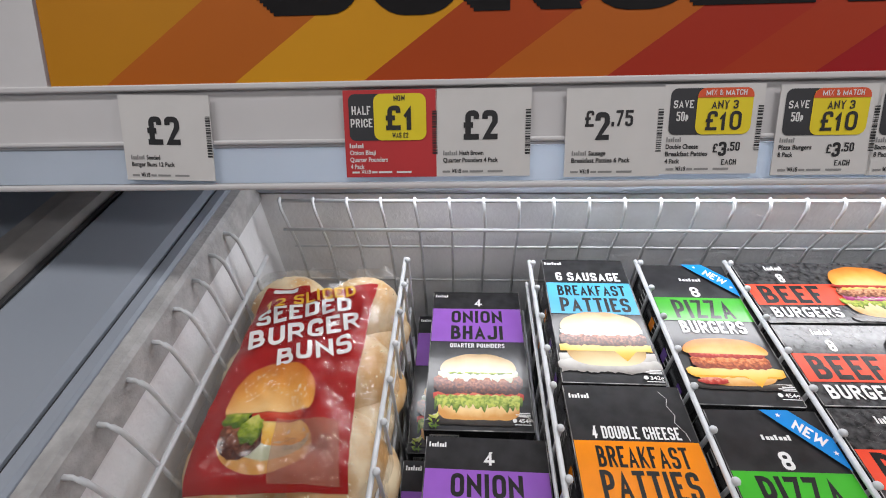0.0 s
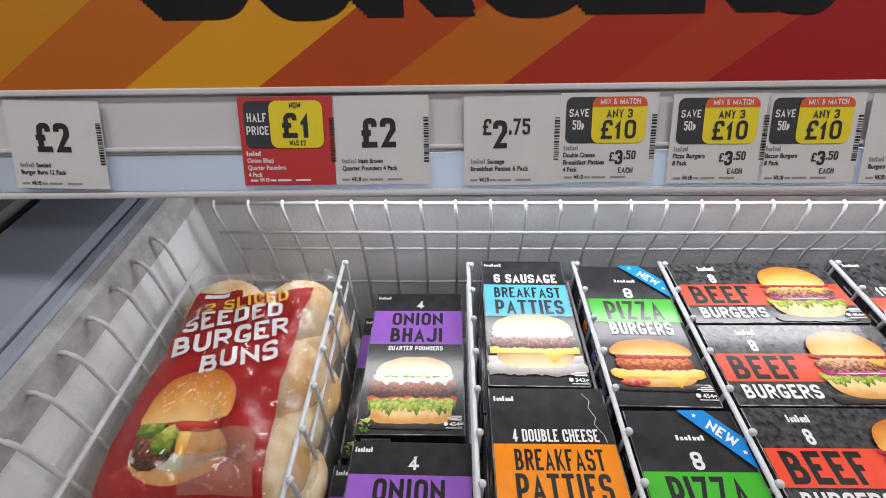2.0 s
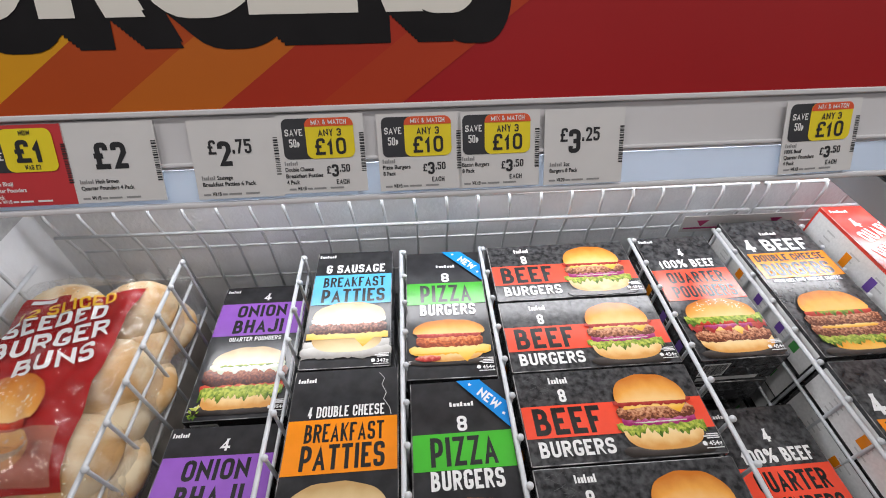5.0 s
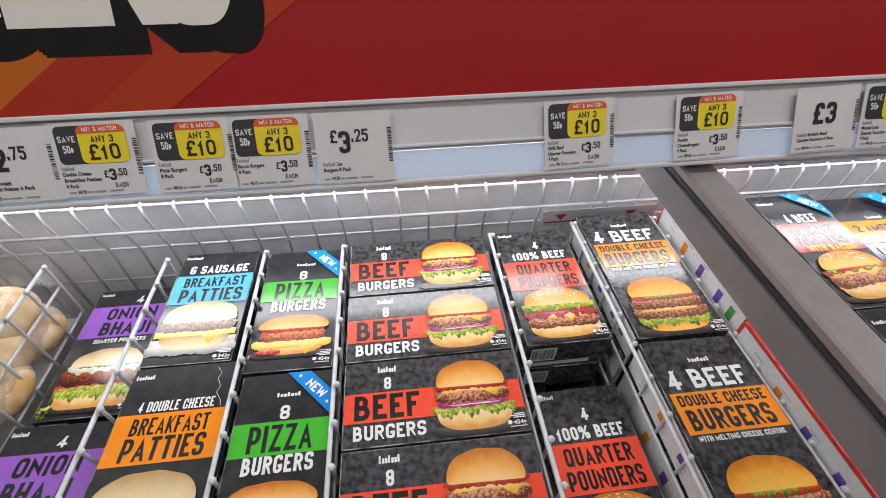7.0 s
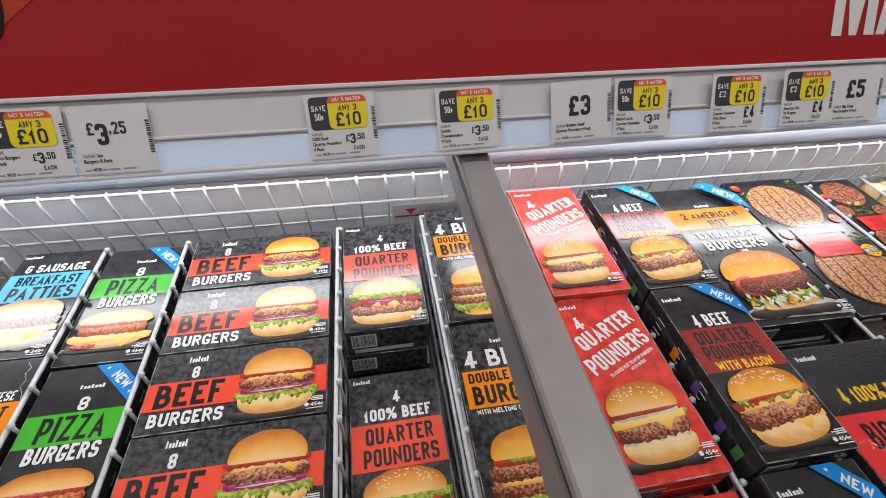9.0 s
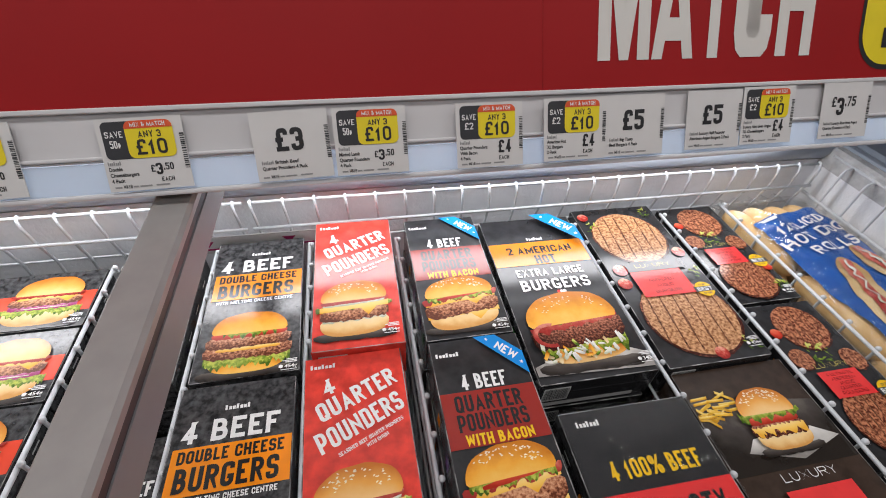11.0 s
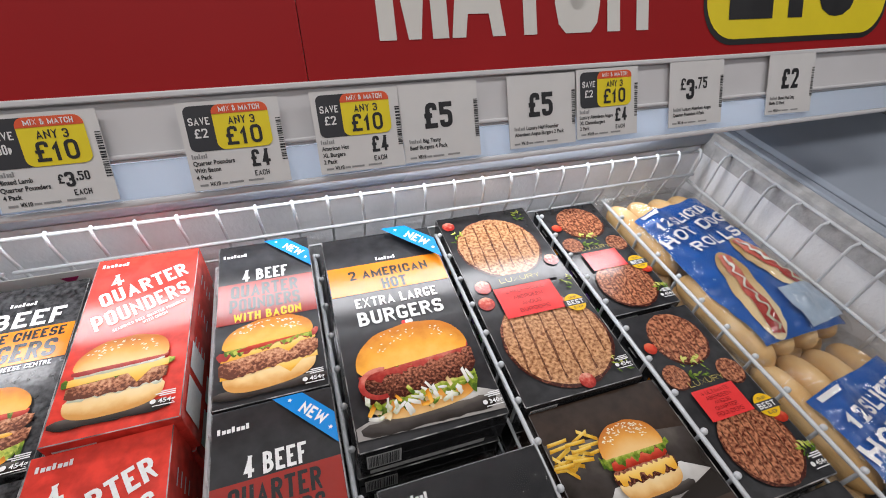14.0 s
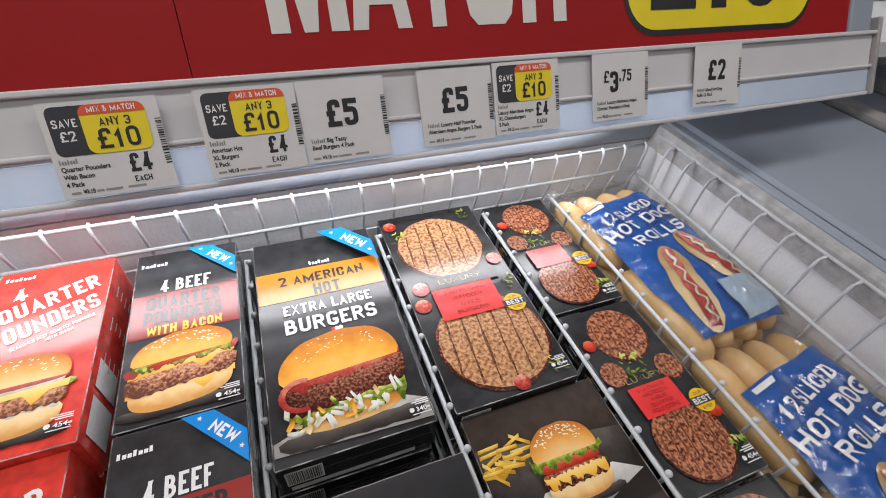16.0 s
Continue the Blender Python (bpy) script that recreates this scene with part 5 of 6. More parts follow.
def american_box(W=0.136, L=0.268, H=0.045):
    b = carton("burger_box", W, L, H, "card_black", "long black card box with orange band and burger photo")
    p = Print(b, W, L, H)
    p.brand(0.43, 0.155, 0.18, 0.014)
    p.band(0.190, 0.355, "ink_orange")
    p.text("2 AMERICAN", 0.51, 0.275, 0.052, 0.68, "ink_worn")
    p.text("HOT", 0.53, 0.350, 0.060, 0.21, "ink_worn")
    p.text("EXTRA LARGE", 0.51, 0.433, 0.050, 0.67)
    p.text("BURGERS", 0.51, 0.523, 0.068, 0.68)
    for k in range(3):
        p.shape("chilli", disc(-0.5 + 0.5 * k, 0.5, 0.3, 0.5, random.Random(k)), "ink_label_red" if k == 0 else "ink_white", b, 0.53, 0.552, 0.055, 0.02)
    p.shape("table", [(-0.5, -0.02), (0.5, -0.06), (0.5, 0.10), (0.2, 0.26), (-0.2, 0.2), (-0.5, 0.08)], "paper_photo", b, 0.5, 0.955, 0.975, 0.42)
    burger(p, 0.5, 0.94, 0.90, 0.385, [("bun", "bun_top", "bowl", 0.04, 0.28, 0.82, 0.05), ("lettuce", "lettuce", "ruffle", 0.10, 0.30, 0.86, 0.05), ("patty", "patty_dark", "rough", 0.26, 0.58, 0.94, 0.12), ("onion", "relish", "rough", 0.52, 0.59, 0.92, 0.14), ("lettuce", "lettuce", "slab", 0.54, 0.58, 0.4, 0.1), ("onion", "bacon", "ruffle", 0.47, 0.57, 0.80, 0.12), ("bun", "bun_crust", "dome", 0.56, 1.0, 0.92, 0.10)], 51, 34)
    rnd = random.Random(9)
    for k in range(44):
        cx, t, q = rnd.uniform(-0.42, 0.36), rnd.uniform(-1.5, 1.5), rnd.uniform(0.02, 0.05)
        cy = 0.20 + 0.06 * cx + rnd.uniform(-0.13, 0.06)
        c, e, g = q * math.cos(t), 1.5 * q * math.sin(t), rnd.uniform(0.014, 0.032)
        p.shape("slaw_shred", [(cx - c, cy - e), (cx, cy - 0.01), (cx + c, cy + e), (cx + c - g * math.sin(t), cy + e + g), (cx - g * math.sin(t), cy + g + 0.006), (cx - c - g * math.sin(t), cy - e + g)], ("sauce", "egg", "bun_pale", "sauce", "lettuce", "egg", "bun_crust")[k % 7], b, 0.5, 0.94, 0.90, 0.385)
    z = p.up()
    ring = bmesh.new()
    x0, y0 = p.xy(0.22, 0.795)
    for i in range(14):
        a0, a1 = [radians(70 + 215 * q / 14) for q in (i, i + 1)]
        poly_bm([(x0 + r * 0.020 * math.cos(a) , y0 + r * 0.0165 * math.sin(a)) for r, a in ((1, a0), (1, a1), (0.72, a1), (0.72, a0))], z, ring)
    part("onion_ring", ring, M["bacon"], b)
    p.new_flash(1.28)
    p.weight("340g", 0.97, 0.965)
    side_print(b, W, L, H, False)
    return b


def grilled(p, u, v, r, m, seed, bars=6):
    """A round grilled patty seen from above, with char marks both ways."""
    rnd = random.Random(seed)
    ry = r * p.W / p.L
    pic = p.shape("patty_picture", disc(0, 0, 0.5, 0.5, rnd, 0.025, 44), m, p.box, u, v, 2 * r, 2 * ry)
    p.shape("seared_rim", disc(0, 0, 0.5, 0.5, rnd, 0.02, 44), "patty_dark", pic, u, v + 0.006, 2.06 * r, 2.06 * ry)
    p.shape("seared_top", disc(0, 0, 0.5, 0.5, rnd, 0.02, 44), m, pic, u, v, 1.98 * r, 1.98 * ry)
    x0, y0 = p.xy(u, v)
    R = r * p.W
    z = p.up()
    for k in range(bars):
        d = (k - (bars - 1) / 2) * 2 * R / (bars + 0.6)
        half = math.sqrt(max(R * R - d * d, 0)) * rnd.uniform(0.72, 0.92)
        n = 9
        bm = bmesh.new()
        edge = []
        for i in range(n + 1):
            q, t = -half + 2 * half * i / n, rnd.uniform(0.0005, 0.0016) * (R / 0.055)
            j = rnd.uniform(-0.0005, 0.0005)
            edge.append([bm.verts.new((x0 + d + e * t + j + 0.10 * q, y0 + q, z)) for e in (-1, 1)])
        for e, f in zip(edge, edge[1:]):
            bm.faces.new((e[0], e[1], f[1], f[0]))
        part("char_mark", bm, M["char"], pic)
    return pic


def herbs(p, u, v, seed, n=9, size=0.05):
    rnd = random.Random(seed)
    bm = bmesh.new()
    z = p.up()
    x0, y0 = p.xy(u, v)
    for _ in range(n):
        cx, cy, t, q = x0 + rnd.uniform(-1, 1) * size * p.W, y0 + rnd.uniform(-1, 1) * size * p.W, rnd.uniform(0, 6.3), rnd.uniform(0.001, 0.0026)
        poly_bm([(cx + 2 * q * math.cos(t), cy + 2 * q * math.sin(t)), (cx - 0.7 * q * math.sin(t), cy + 0.7 * q * math.cos(t)), (cx - 2 * q * math.cos(t), cy - 2 * q * math.sin(t)), (cx + 0.7 * q * math.sin(t), cy - 0.7 * q * math.cos(t))], z, bm)
    return part("herb_sprig", bm, M["lettuce"], p.box)


def best_badge(p, u, v, r=0.0125):
    x, y = p.xy(u, v)
    part("badge", poly_bm([(x + r * math.cos(a), y + r * math.sin(a)) for a in [2 * math.pi * i / 24 for i in range(24)]], p.up()), M["ink_yellow"], p.box)
    part("badge_band", rect_bm(x - r * 1.15, x + r * 1.15, y - r * 0.34, y + r * 0.34, p.up()), M["ink"], p.box)
    part("lettering", text_bm("BEST", x, y - r * 0.24, r * 0.48, r * 1.7, "c", p.up(), 0.03), M["ink_white"], p.box)
    part("lettering", text_bm("OUR", x, y + r * 0.46, r * 0.24, r * 0.8, "c", p.up(), 0.02), M["ink"], p.box)
    part("lettering", text_bm("EVER", x, y - r * 0.74, r * 0.24, r * 0.9, "c", p.up(), 0.02), M["ink"], p.box)


def luxury_box(W=0.133, L=0.287, H=0.045):
    b = carton("burger_box", W, L, H, "card_black", "long black luxury card box with two grilled patties")
    p = Print(b, W, L, H)
    grilled(p, 0.49, 0.245, 0.405, "grill", 61, 6)
    grilled(p, 0.52, 0.765, 0.445, "grill", 62, 6)
    for k, (u, v, r) in enumerate(((0.13, 0.470, 0.085), (0.09, 0.555, 0.08), (0.91, 0.385, 0.08), (0.09, 0.07, 0.07), (0.55, 0.965, 0.07))):
        p.shape("tomato", disc(0, 0, 0.5, 0.5, random.Random(k), 0.02), "relish", b, u, v, 1.8 * r, 1.8 * r * W / L)
    for k, (u, v) in enumerate(((0.9, 0.53), (0.9, 0.93), (0.12, 0.15), (0.86, 0.06))):
        herbs(p, u, v, k, 10, 0.07)
    p.band(0.430, 0.492, "card_black", 0.2, 0.86, "title_strip")
    p.text("LUXURY", 0.50, 0.470, 0.024, 0.40, "ink_gold", bold=0.005)
    p.band(0.495, 0.650, "ink_label_red", 0.20, 0.76, "paper_label")
    for k, s in enumerate(("2 HALF-POUND", "ABERDEEN", "ANGUS", "BURGERS")):
        p.text(s, 0.48, 0.530 + 0.034 * k, 0.017, 0.38 if k == 0 else (0.28 if k != 2 else 0.18), "ink_wine", bold=0.01)
    best_badge(p, 0.85, 0.640)
    p.weight("454g", 0.96, 0.95)
    side_print(b, W, L, H, False)
    return b


def ultimate_box(W=0.097, L=0.205, H=0.045):
    b = carton("burger_box", W, L, H, "card_black", "black luxury card box with grilled quarter pounders photo")
    p = Print(b, W, L, H)
    grilled(p, 0.54, 0.190, 0.345, "grill_dark", 71, 7)
    grilled(p, 0.83, 0.440, 0.15, "grill_dark", 72, 5)
    grilled(p, 0.16, 0.400, 0.145, "grill_dark", 73, 5)
    grilled(p, 0.48, 0.790, 0.385, "grill_dark", 74, 8)
    p.shape("tomato", disc(0, 0, 0.5, 0.5, random.Random(2), 0.03), "tomato", b, 0.11, 0.22, 0.15, 0.07)
    p.shape("pepper", disc(0, 0, 0.5, 0.3, random.Random(3), 0.06), "tomato", b, 0.92, 0.72, 0.16, 0.09)
    herbs(p, 0.46, 0.380, 5, 24, 0.14)
    herbs(p, 0.90, 0.88, 6, 12, 0.09)
    p.text("LUXURY", 0.45, 0.475, 0.030, 0.46, "ink_gold", bold=0.005)
    p.band(0.497, 0.655, "ink_label_red", 0.17, 0.71, "paper_label")
    for k, s in enumerate(("4 ULTIMATE", "ABERDEEN", "ANGUS", "QUARTER", "POUNDERS")):
        p.text(s, 0.44, 0.528 + 0.028 * k, 0.019, (0.36, 0.32, 0.2, 0.28, 0.34)[k], "ink_wine", bold=0.01)
    best_badge(p, 0.86, 0.655, 0.0125)
    p.weight("454g", 0.96, 0.95)
    side_print(b, W, L, H, False)
    return b


def brioche_box(W=0.146, L=0.24, H=0.05):
    b = carton("burger_box", W, L, H, "card_brown", "dark brown luxury card box with a cheeseburger photo")
    p = Print(b, W, L, H)
    p.shape("table", [(-0.5, 0), (0.5, 0), (0.5, 0.75), (-0.5, 1.0)], "board_photo", b, 0.5, 0.47, 0.985, 0.34)
    p.shape("napkin", [(-0.5, 0.2), (0.1, -0.08), (0.72, 0.25), (0.45, 0.52), (-0.35, 0.46)], "paper_photo", b, 0.52, 0.43, 0.62, 0.20)
    rnd = random.Random(12)
    for k in range(22):
        cx, cy, t = rnd.uniform(0.05, 0.33), rnd.uniform(0.14, 0.25), rnd.uniform(-0.6, 0.9)
        c, s = 0.010 * math.cos(t) / W, 0.010 * math.sin(t) / L
        (ax, ay), (bx, by) = p.xy(cx - c, cy - s), p.xy(cx + c, cy + s)
        part("fry", poly_bm([(ax, ay), (bx, by), (bx + 0.001, by + 0.0032), (ax + 0.001, ay + 0.0032)], p.up()), M["fries"], b)
    burger(p, 0.54, 0.405, 0.50, 0.275, [("bun", "bun_bot", "bowl", 0.0, 0.26, 0.86), ("patty", "patty_dark", "rough", 0.2, 0.40, 0.9), ("cheese", "cheese", "ruffle", 0.20, 0.38, 0.86), ("tomato", "tomato", "slab", 0.4, 0.52, 0.82), ("lettuce", "lettuce", "ruffle", 0.44, 0.62, 1.0), ("bun", "bun_top", "dome", 0.56, 1.0, 0.9)], 81, 70)
    p.text("LUXURY", 0.50, 0.520, 0.032, 0.42, "ink_white", bold=0.005)
    p.band(0.55, 0.72, "ink_label_red", 0.25, 0.76, "paper_label")
    side_print(b, W, L, H, False)
    return b


def tasty_box(W=0.150, L=0.24, H=0.05):
    b = carton("burger_box", W, L, H, "card_black", "film-wrapped black card box with a wide red band")
    p = Print(b, W, L, H)
    p.brand(0.10, 0.045, 0.18, 0.016)
    p.text("4 100% BEEF", 0.53, 0.285, 0.070, 0.66, "ink_yellow", bold=0.035)
    p.band(0.33, 1.0 - 0.01, "ink_label_red")
    p.text("BIG TASTY", 0.52, 0.475, 0.105, 0.72, "ink_worn")
    p.text("BURGERS", 0.54, 0.63, 0.115, 0.80, "ink_yellow", bold=0.04)
    burger(p, 0.5, 0.98, 0.8, 0.28, CLASSIC, 91, 30)
    side_print(b, W, L, H, False)
    M.setdefault("wrap", film("clear_wrap", 0.6, rough=0.08, bump_scale=26))
    part("wrap", grid_bm(16, 22, lambda u, v: (-0.002 + (W + 0.004) * u, 0.002 - (L + 0.004) * v, H + 0.0048 + 0.0012 * math.sin(u * 9 + v * 4))), M["wrap"], b, "clear shiny shrink wrap", True)
    return b


SIDES = ("carton", "worn_fold", "flap", "barcode", "side_panel", "pictogram", "side_note")
FLOOR = 0.60


def lay(make, places, group, pile=True, **size):
    """Build one packet, copy it to every place (x, y back, z top, turn), and pile the same packets below it down to the basket's floor."""
    first = make(**size)
    tagged(first, group=group)
    H = max(v.co.z for c in first.children if c.name.startswith("carton") for v in c.data.vertices)
    below = None
    for i, (x, y, z, turn) in enumerate(places):
        m = pose(x, y, z - H, 0, 0, turn)
        if i == 0:
            first.matrix_basis = m
        else:
            copy_thing(first, m)
        k = 1
        while pile and z - k * (H + 0.0008) > FLOOR + 0.012:
            m = pose(x + 0.0015 * (-1) ** k, y + 0.002 * (-1) ** k, z - k * (H + 0.0008) - H, 0, 0, turn + 0.5 * (-1) ** k)
            if below is None:
                below = first.copy()
                scene.collection.objects.link(below)
                for c in first.children:
                    if c.name.startswith(SIDES):
                        d = c.copy()
                        scene.collection.objects.link(d)
                        d.parent = below
                below.matrix_basis = m
            else:
                copy_thing(below, m)
            k += 1


lay(onion_box, [(-0.040, 0.412, 0.745, 0), (-0.0345, 0.204, 0.766, -0.8), (-0.036, -0.005, 0.76, 0)], "onion bhaji boxes", False)
lay(onion_box, [(-0.062, 0.409, 0.699, 0.6), (-0.060, 0.201, 0.720, 0.2), (-0.061, -0.008, 0.714, 0)], "onion bhaji boxes")
lay(sausage_box, [(0.095, 0.415, 0.802, -0.6)], "sausage patty boxes")
lay(double_breakfast_box, [(0.0925, 0.239, 0.802, 0), (0.093, 0.03, 0.80, 0.5)], "double cheese patty boxes")
lay(pizza_box, [(0.2095, 0.402, 0.806, -0.8), (0.2105, 0.215, 0.806, 0), (0.2105, 0.028, 0.80, 0.4)], "pizza burger boxes")
lay(beef_box, [(0.3165, 0.407, 0.806, 0.5), (0.3165, 0.3125, 0.806, 0.2), (0.3165, 0.2185, 0.806, 0), (0.3165, 0.1245, 0.806, -0.3), (0.3165, 0.03, 0.806, 0.2), (0.3165, -0.064, 0.806, 0)], "beef burger boxes")
lay(hundred_box, [(0.5175, 0.408, 0.809, 0.5), (0.519, 0.183, 0.768, 0.6)], "quarter pounder boxes")
lay(double_box, [(0.6385, 0.418, 0.822, 0.6), (0.638, 0.201, 0.822, 0), (0.638, -0.014, 0.80, 0)], "double cheeseburger boxes")
lay(red_box, [(0.766, 0.413, 0.848, -0.6), (0.757, 0.205, 0.840, 0.6), (0.764, -0.01, 0.82, 0)], "red quarter pounder boxes")
lay(bacon_box, [(0.8835, 0.407, 0.846, -0.3), (0.8835, 0.202, 0.846, 0), (0.884, -0.004, 0.83, 0)], "bacon quarter pounder boxes")
lay(american_box, [(0.994, 0.412, 0.828, -0.5), (0.997, 0.112, 0.762, 0.3)], "extra large burger boxes")
lay(tasty_box, [(1.0, 0.115, 0.822, -0.6)], "large beef burger boxes", False, W=0.139)
lay(luxury_box, [(1.1495, 0.434, 0.817, -0.3)], "luxury half-pound boxes")
lay(brioche_box, [(1.1515, 0.145, 0.807, 0)], "luxury cheeseburger boxes", W=0.143)
lay(ultimate_box, [(1.3055, 0.432, 0.806, 0), (1.306, 0.221, 0.807, -0.4), (1.306, 0.012, 0.80, 0)], "luxury quarter pounder boxes")

# ---------------------------------------------------------------- bread bags
M["film"] = film("clear_bread_film", 1.25, rough=0.03, bump_scale=34, haze=0.006)
M["film_side"] = film("hazy_bread_film", 0.9, rough=0.08, bump_scale=60, haze=0.10)
M["crust"] = mat("bread_crust", (0.62, 0.36, 0.14), 0.6, scale=30, colour2=(0.80, 0.66, 0.44), ramp=(0.40, 0.62), bump=0.25, bump_scale=150, detail=6)
M["crust_side"] = mat("bread_side", (0.70, 0.42, 0.16), 0.6, scale=22, colour2=(0.84, 0.60, 0.31), bump=0.25, bump_scale=150, detail=6)
M["bag_red"] = mat("bag_print_red", (0.36, 0.011, 0.011), 0.25, var=0.12, scale=30, bump=0.35, bump_scale=40, spec=0.35)
M["bag_blue"] = mat("bag_print_blue", (0.010, 0.09, 0.36), 0.25, var=0.12, scale=30, bump=0.35, bump_scale=40, spec=0.35)
M["bag_white"] = mat("bag_print_white", (0.80, 0.80, 0.79), 0.28, var=0.05, bump=0.45, bump_scale=55)
M["bag_yellow"] = mat("bag_print_yellow", (0.85, 0.50, 0.02), 0.28, var=0.05)
M["date_patch"] = mat("bag_date_patch", (0.55, 0.26, 0.17), 0.35, var=0.12, scale=40)
pt = M["date_patch"].node_tree
px, pm = pt.nodes.new("ShaderNodeBsdfTransparent"), pt.nodes.new("ShaderNodeMixShader")
pm.inputs[0].default_value = 0.45
pt.links.new(px.outputs[0], pm.inputs[1])
pt.links.new(pt.nodes["Principled BSDF"].outputs[0], pm.inputs[2])
pt.links.new(pm.outputs[0], pt.nodes["Material Output"].inputs[0])
M["grey_patch"] = mat("bag_grey_patch", (0.33, 0.42, 0.52), 0.3, var=0.12, scale=40, bump=0.3, bump_scale=60)


def bun_mesh(bm, cx, cy, cz, rx, ry, rz, flat=0.45):
    r = bmesh.ops.create_uvsphere(bm, u_segments=20, v_segments=12, radius=1.0)
    for v in r["verts"]:
        z = v.co.z if v.co.z > 0 else v.co.z * flat
        v.co = Vector((cx + v.co.x * rx, cy + v.co.y * ry, cz + z * rz))
    return bm


def pillow(W, L, top, foot, sag=0.0, wob=0.006, seed=0):
    """Height of a filled bag over (x, y): x 0 to W, y 0 to -L."""
    def h(x, y):
        u, v = min(max(x / W, 0), 1), min(max(-y / L, 0), 1)
        e = max(0.0, (1 - abs(2 * u - 1) ** 5)) ** 0.5 * max(0.0, (1 - abs(2 * v - 1) ** 8)) ** 0.5
        n = noise.noise(Vector((x * 38, y * 30, seed))) * wob + noise.noise(Vector((x * 95, y * 80, seed + 5))) * wob * 0.35
        return foot + (top - foot) * e + n * e - sag * v
    return h


def bag_film(bag, W, L, h, foot, m="film"):
    part("film", grid_bm(40, 56, lambda u, v: (W * u, -L * v, h(W * u, -L * v) + 0.0078)), M[m], bag, "crinkled clear plastic film", True)
    for X in (0.0, W):
        part("film_side", grid_bm(4, 40, lambda u, v: (X + (0.003 if X else -0.003) * math.sin(math.pi * u) + 0.002 * math.sin(v * 40), -L * v, foot - 0.06 + 0.06 * u)), M["film_side"], bag, "", True)
    # gathered tail at the back
    part("film_tail", grid_bm(30, 6, lambda u, v: (W * (0.02 + 0.96 * u), 0.022 * v, foot + 0.012 * math.sin(u * 34 + v * 3) * v + (h(W * u, -0.002) - foot) * (1 - v) * 0.8)), M["film_side"], bag, "", True)


def patch(bag, name, pts, m, h, lift=0.002):
    bm = poly_bm(pts)
    bmesh.ops.triangulate(bm, faces=bm.faces)
    for _ in range(6):
        long = [e for e in bm.edges if e.calc_length() > 0.008]
        if not long:
            break
        bmesh.ops.subdivide_edges(bm, edges=long, cuts=1)
        bmesh.ops.triangulate(bm, faces=[f for f in bm.faces if len(f.verts) > 3])
    for v in bm.verts:
        v.co.z = h(v.co.x, v.co.y) + lift
    return part(name, bm, M[m], bag, smooth=True)


def bag_text(bag, s, x, y, hh, w, m, h, lift=0.0054, turn=0.0, bold=0.05):
    return part("lettering", text_bm(s, x, y, hh, w, "c", lift, bold, turn=turn, bend=h), M[m], bag)


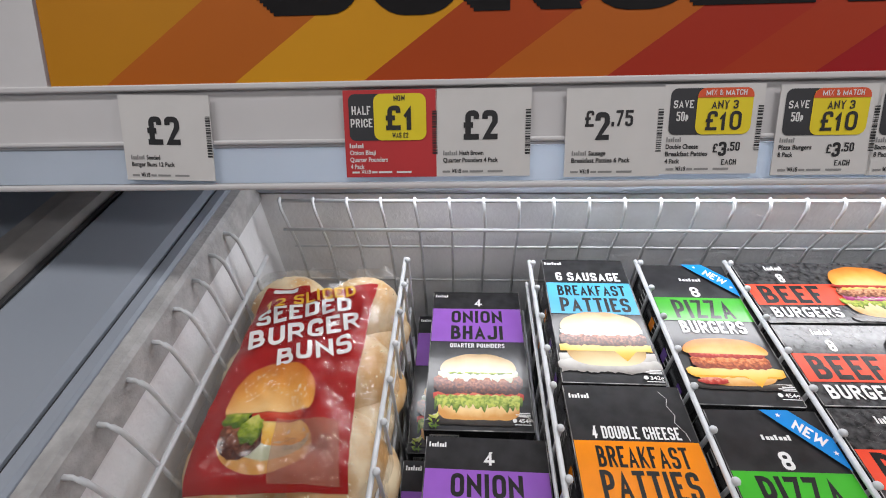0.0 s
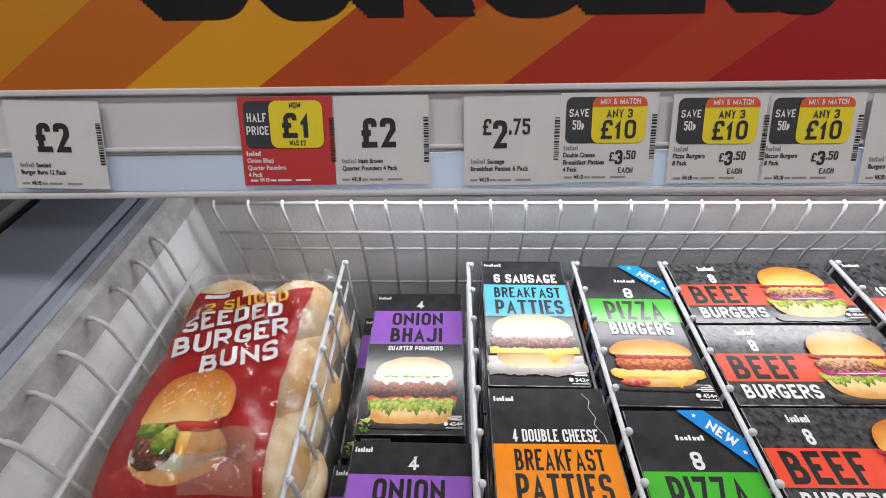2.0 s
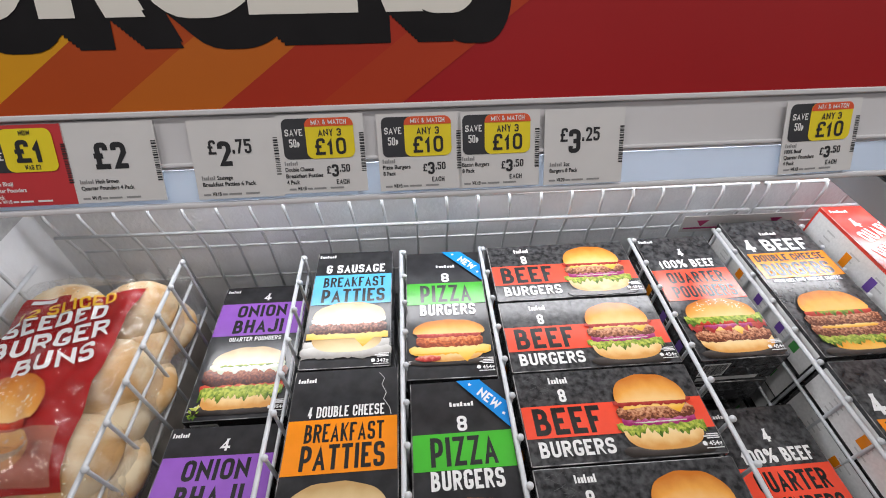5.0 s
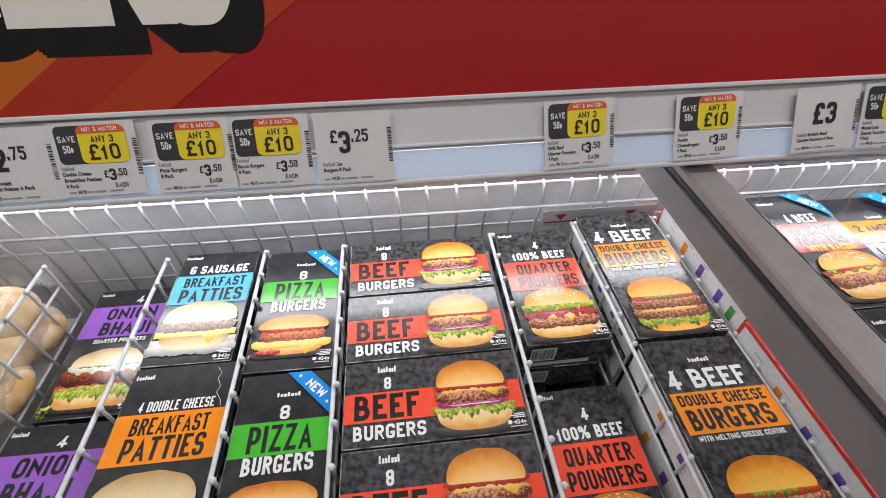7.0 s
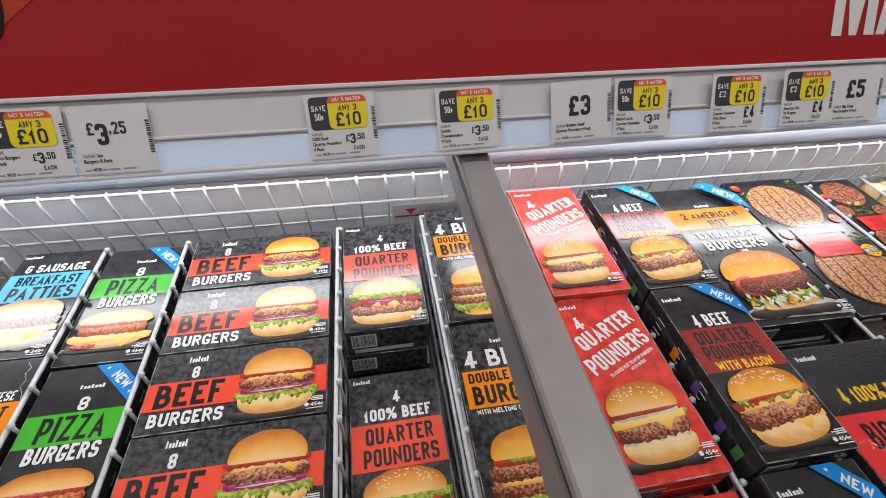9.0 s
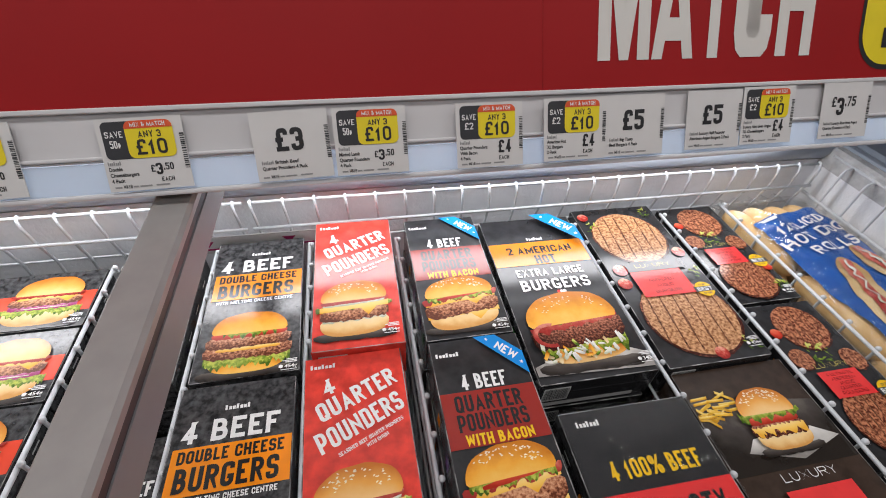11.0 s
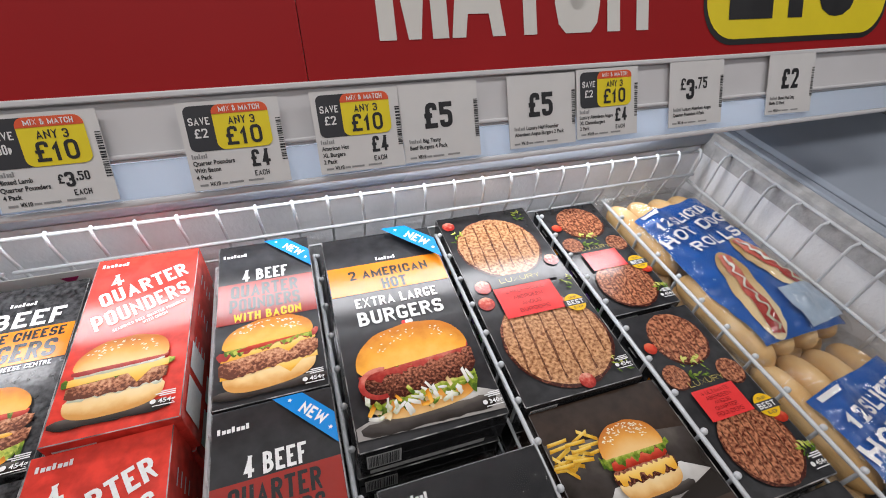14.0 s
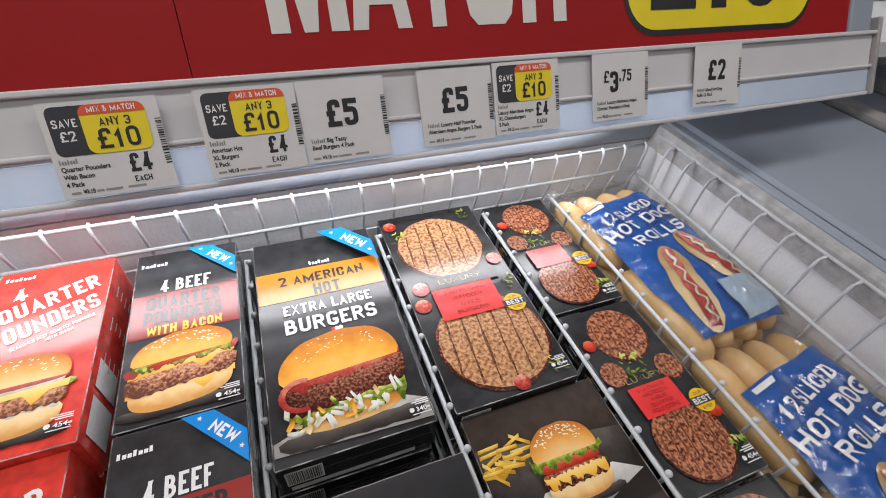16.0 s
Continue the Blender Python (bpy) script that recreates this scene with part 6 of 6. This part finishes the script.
def bun_bag(m):
    W, L, T, F = 0.172, 0.262, 0.072, 0.030
    bag = thing("burger_bun_bag", m, "clear bag of seeded burger buns with red printed front", "bread bag", "bread bags")
    h = pillow(W, L, T, F, seed=3)
    rnd = random.Random(5)
    for lay_z, inset in ((0.0305, 0.0), (-0.006, 0.004)):
        for i in range(2):
            for j in range(3):
                bx, by = 0.043 + 0.085 * i + (0.009 if lay_z < 0 and i else 0), -0.043 - 0.088 * j + rnd.uniform(-0.004, 0.004)
                bun = part("bun", bun_mesh(bmesh.new(), bx, by, lay_z, 0.0455, 0.0465, 0.034, 0.7), M["crust"], bag, "golden seeded bread bun", True)
                sd = bmesh.new()
                for _ in range(46):
                    a, q = rnd.uniform(0, 6.28), rnd.uniform(0.05, 0.92) ** 0.5
                    dx, dy = 0.043 * q * math.cos(a), 0.044 * q * math.sin(a)
                    dz = 0.0344 * math.sqrt(max(0, 1 - (dx / 0.0455) ** 2 - (dy / 0.0465) ** 2))
                    bun_mesh_seed = bmesh.ops.create_icosphere(sd, subdivisions=1, radius=1.0)
                    t = rnd.uniform(0, 3.1)
                    for v in bun_mesh_seed["verts"]:
                        px, py = v.co.x * 0.0017, v.co.y * 0.0009
                        v.co = Vector((bx + dx + px * math.cos(t) - py * math.sin(t), by + dy + px * math.sin(t) + py * math.cos(t), lay_z + dz + v.co.z * 0.0006))
                part("seed_scatter", sd, M["seed"], bun)
    for by in (-0.088, -0.176, -0.236):
        part("bun", bun_mesh(bmesh.new(), 0.138, by, 0.010, 0.036, 0.040, 0.030, 0.8), M["crust"], bag, "golden seeded bread bun", True)
    bag_film(bag, W, L, h, F)
    patch(bag, "printed_panel", [(0.030, -0.047), (0.076, -0.045), (0.080, -0.058), (0.114, -0.050), (0.150, -0.036), (0.147, -0.10), (0.144, -0.16), (0.148, -0.2555), (0.016, -0.2555), (0.017, -0.19), (0.023, -0.11), (0.024, -0.075)], "bag_red", h)
    patch(bag, "name_bar", [(0.038, -0.050), (0.064, -0.0485), (0.064, -0.0545), (0.038, -0.056)], "bag_white", h, 0.0036)
    bag_text(bag, "12 SLICED", 0.084, -0.0725, 0.0145, 0.094, "bag_yellow", h, turn=13, bold=0.055)
    bag_text(bag, "SEEDED", 0.082, -0.0945, 0.0205, 0.096, "bag_white", h, turn=13, bold=0.05)
    bag_text(bag, "BURGER", 0.088, -0.1205, 0.0225, 0.108, "bag_white", h, turn=13, bold=0.05)
    bag_text(bag, "BUNS", 0.103, -0.1440, 0.0205, 0.070, "bag_white", h, turn=13, bold=0.05)
    # printed burger
    rnd = random.Random(2)
    cx, fy = 0.074, -0.242
    def pp(name, pts, mm, lift):
        return patch(bag, name, [(cx + x * 0.084, fy + y * 0.094) for x, y in pts], mm, h, lift)
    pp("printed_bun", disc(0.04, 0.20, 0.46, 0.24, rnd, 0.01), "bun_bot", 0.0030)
    pp("printed_sauce", disc(0.06, 0.25, 0.40, 0.19, rnd, 0.02), "sauce", 0.0034)
    pp("printed_cheese", disc(0.18, 0.30, 0.27, 0.13, rnd, 0.03), "cheese", 0.0037)
    pp("printed_patty", disc(-0.20, 0.24, 0.22, 0.18, rnd, 0.05), "patty_dark", 0.0040)
    pp("printed_tomato", slab(0.38, 0.50, 0.72, rnd, 0.01), "tomato", 0.0043)
    pp("printed_lettuce", disc(-0.30, 0.42, 0.14, 0.10, rnd, 0.25, 22), "lettuce", 0.0046)
    pp("printed_lettuce", disc(-0.10, 0.30, 0.12, 0.13, rnd, 0.25, 22), "lettuce", 0.0048)
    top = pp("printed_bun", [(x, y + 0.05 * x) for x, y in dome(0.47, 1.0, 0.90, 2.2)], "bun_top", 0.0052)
    sd = bmesh.new()
    for _ in range(60):
        a, q = rnd.uniform(0.1, 0.9) * math.pi, rnd.uniform(0.2, 0.9) ** 0.5
        x, y, t = cx - 0.040 * q * math.cos(a), fy + (0.46 + 0.5 * q * math.sin(a)) * 0.092, rnd.uniform(0, 3)
        z = h(x, y) + 0.0062
        c, s = math.cos(t), math.sin(t)
        sd.faces.new([sd.verts.new((x + c * p - s * q2, y + s * p + c * q2, z)) for p, q2 in ((0.0013, 0), (0, 0.0006), (-0.0013, 0), (0, -0.0006))])
    part("printed_seed_scatter", sd, M["seed"], bag)
    dp = patch(bag, "date_patch", [(0.084, -0.204), (0.137, -0.206), (0.142, -0.253), (0.086, -0.252)], "date_patch", h, 0.0062)
    for k, s in enumerate(("22 JUN 25", "241742:45")):
        bag_text(bag, s, 0.113, -0.224 - 0.006 * k, 0.0036, 0.036, "ink", h, 0.0068, bold=0.0)
    return bag


bun_bag(pose(-0.249, 0.385, 0.750, 0, 0, 2.6))
bun_bag(pose(-0.238, 0.112, 0.725, 0, 0, 1.5))


def roll_bag(m):
    W, L, T, F = 0.160, 0.300, 0.052, 0.020
    bag = thing("hot_dog_roll_bag", m, "clear bag of long hot dog rolls with blue printed front", "bread bag", "bread bags")
    h = pillow(W, L, T, F, seed=9)
    rnd = random.Random(6)
    for lay_z in (0.020, -0.010):
        for j in range(2):
            for i in range(4):
                bx, by = 0.022 + 0.0385 * i, -0.078 - 0.146 * j + rnd.uniform(-0.006, 0.004)
                bm = bmesh.new()
                r = bmesh.ops.create_uvsphere(bm, u_segments=16, v_segments=14, radius=1.0)
                for v in r["verts"]:
                    c = v.co.copy()
                    s = math.copysign(abs(c.z) ** 0.5, c.z)
                    v.co = Vector((bx + c.x * 0.0195, by + s * 0.072, lay_z + c.y * 0.0225))
                part("roll", bm, M["crust_side"], bag, "pale golden hot dog roll", True)
    bag_film(bag, W, L, h, F)
    patch(bag, "printed_panel", [(0.012, -0.062), (0.050, -0.056), (0.100, -0.052), (0.143, -0.045), (0.146, -0.11), (0.150, -0.20), (0.150, -0.292), (0.016, -0.286), (0.010, -0.20), (0.013, -0.12)], "bag_blue", h)
    patch(bag, "name_bar", [(0.019, -0.064), (0.048, -0.060), (0.048, -0.066), (0.019, -0.070)], "bag_white", h, 0.0036)
    bag_text(bag, "12 SLICED", 0.072, -0.093, 0.0165, 0.098, "bag_white", h, 0.0062, turn=11, bold=0.04)
    bag_text(bag, "HOT DOG", 0.076, -0.120, 0.0190, 0.126, "bag_white", h, 0.0062, turn=11, bold=0.04)
    bag_text(bag, "ROLLS", 0.088, -0.145, 0.0185, 0.094, "bag_white", h, turn=9, bold=0.04)
    rnd = random.Random(3)
    for k, (cx, cy, t, ln) in enumerate(((0.052, -0.223, -15, 0.066), (0.120, -0.193, 12, 0.054))):
        c, s = math.cos(radians(t)), math.sin(radians(t))
        def loc(px, py):
            return (cx + c * px - s * py, cy + s * px + c * py)
        patch(bag, "printed_roll", [loc(0.021 * math.cos(a), ln * math.copysign(abs(math.sin(a)) ** 0.7, math.sin(a))) for a in [2 * math.pi * i / 30 for i in range(30)]], "bun_pale", h, 0.0032 + 0.0006 * k)
        edge = [(0.0085 + rnd.uniform(-0.001, 0.001), -0.9 * ln + 1.8 * ln * i / 9) for i in range(10)]
        patch(bag, "printed_sausage", [loc(x, y) for x, y in edge] + [loc(-x, y) for x, y in edge[::-1]], "bacon", h, 0.0048 + 0.0006 * k)
        zig = [(0.004 * math.sin(i * 1.7), -0.85 * ln + 1.7 * ln * i / 18) for i in range(19)]
        patch(bag, "printed_sauce", [loc(x + 0.0016, y) for x, y in zig] + [loc(x - 0.0016, y) for x, y in zig[::-1]], "sauce", h, 0.0062 + 0.0006 * k)
    patch(bag, "grey_patch", [(0.084, -0.232), (0.149, -0.234), (0.148, -0.284), (0.082, -0.287)], "grey_patch", h, 0.0072)
    return bag


roll_bag(pose(1.411, 0.424, 0.775, 0, 0, 3.0))
roll_bag(pose(1.424, 0.140, 0.762, 0, 0, 1.0))
# bread crates' worth of rolls lie under the bags on plain card trays
for k, (x0, x1) in enumerate(((-0.226, -0.078), (1.425, 1.56))):
    tr = thing("card_tray", pose(0, 0, 0), "brown card tray under the bread bags", "tray", "bread trays")
    part("base", box_bm(x0, x1, -0.32, 0.40, 0.600, 0.604), M["card_board"], tr)
    part("insert", box_bm(x0 + 0.004, x1 - 0.004, -0.315, 0.395, 0.6045, 0.715 if k == 0 else 0.74, 0.004), M["card_board"], tr)
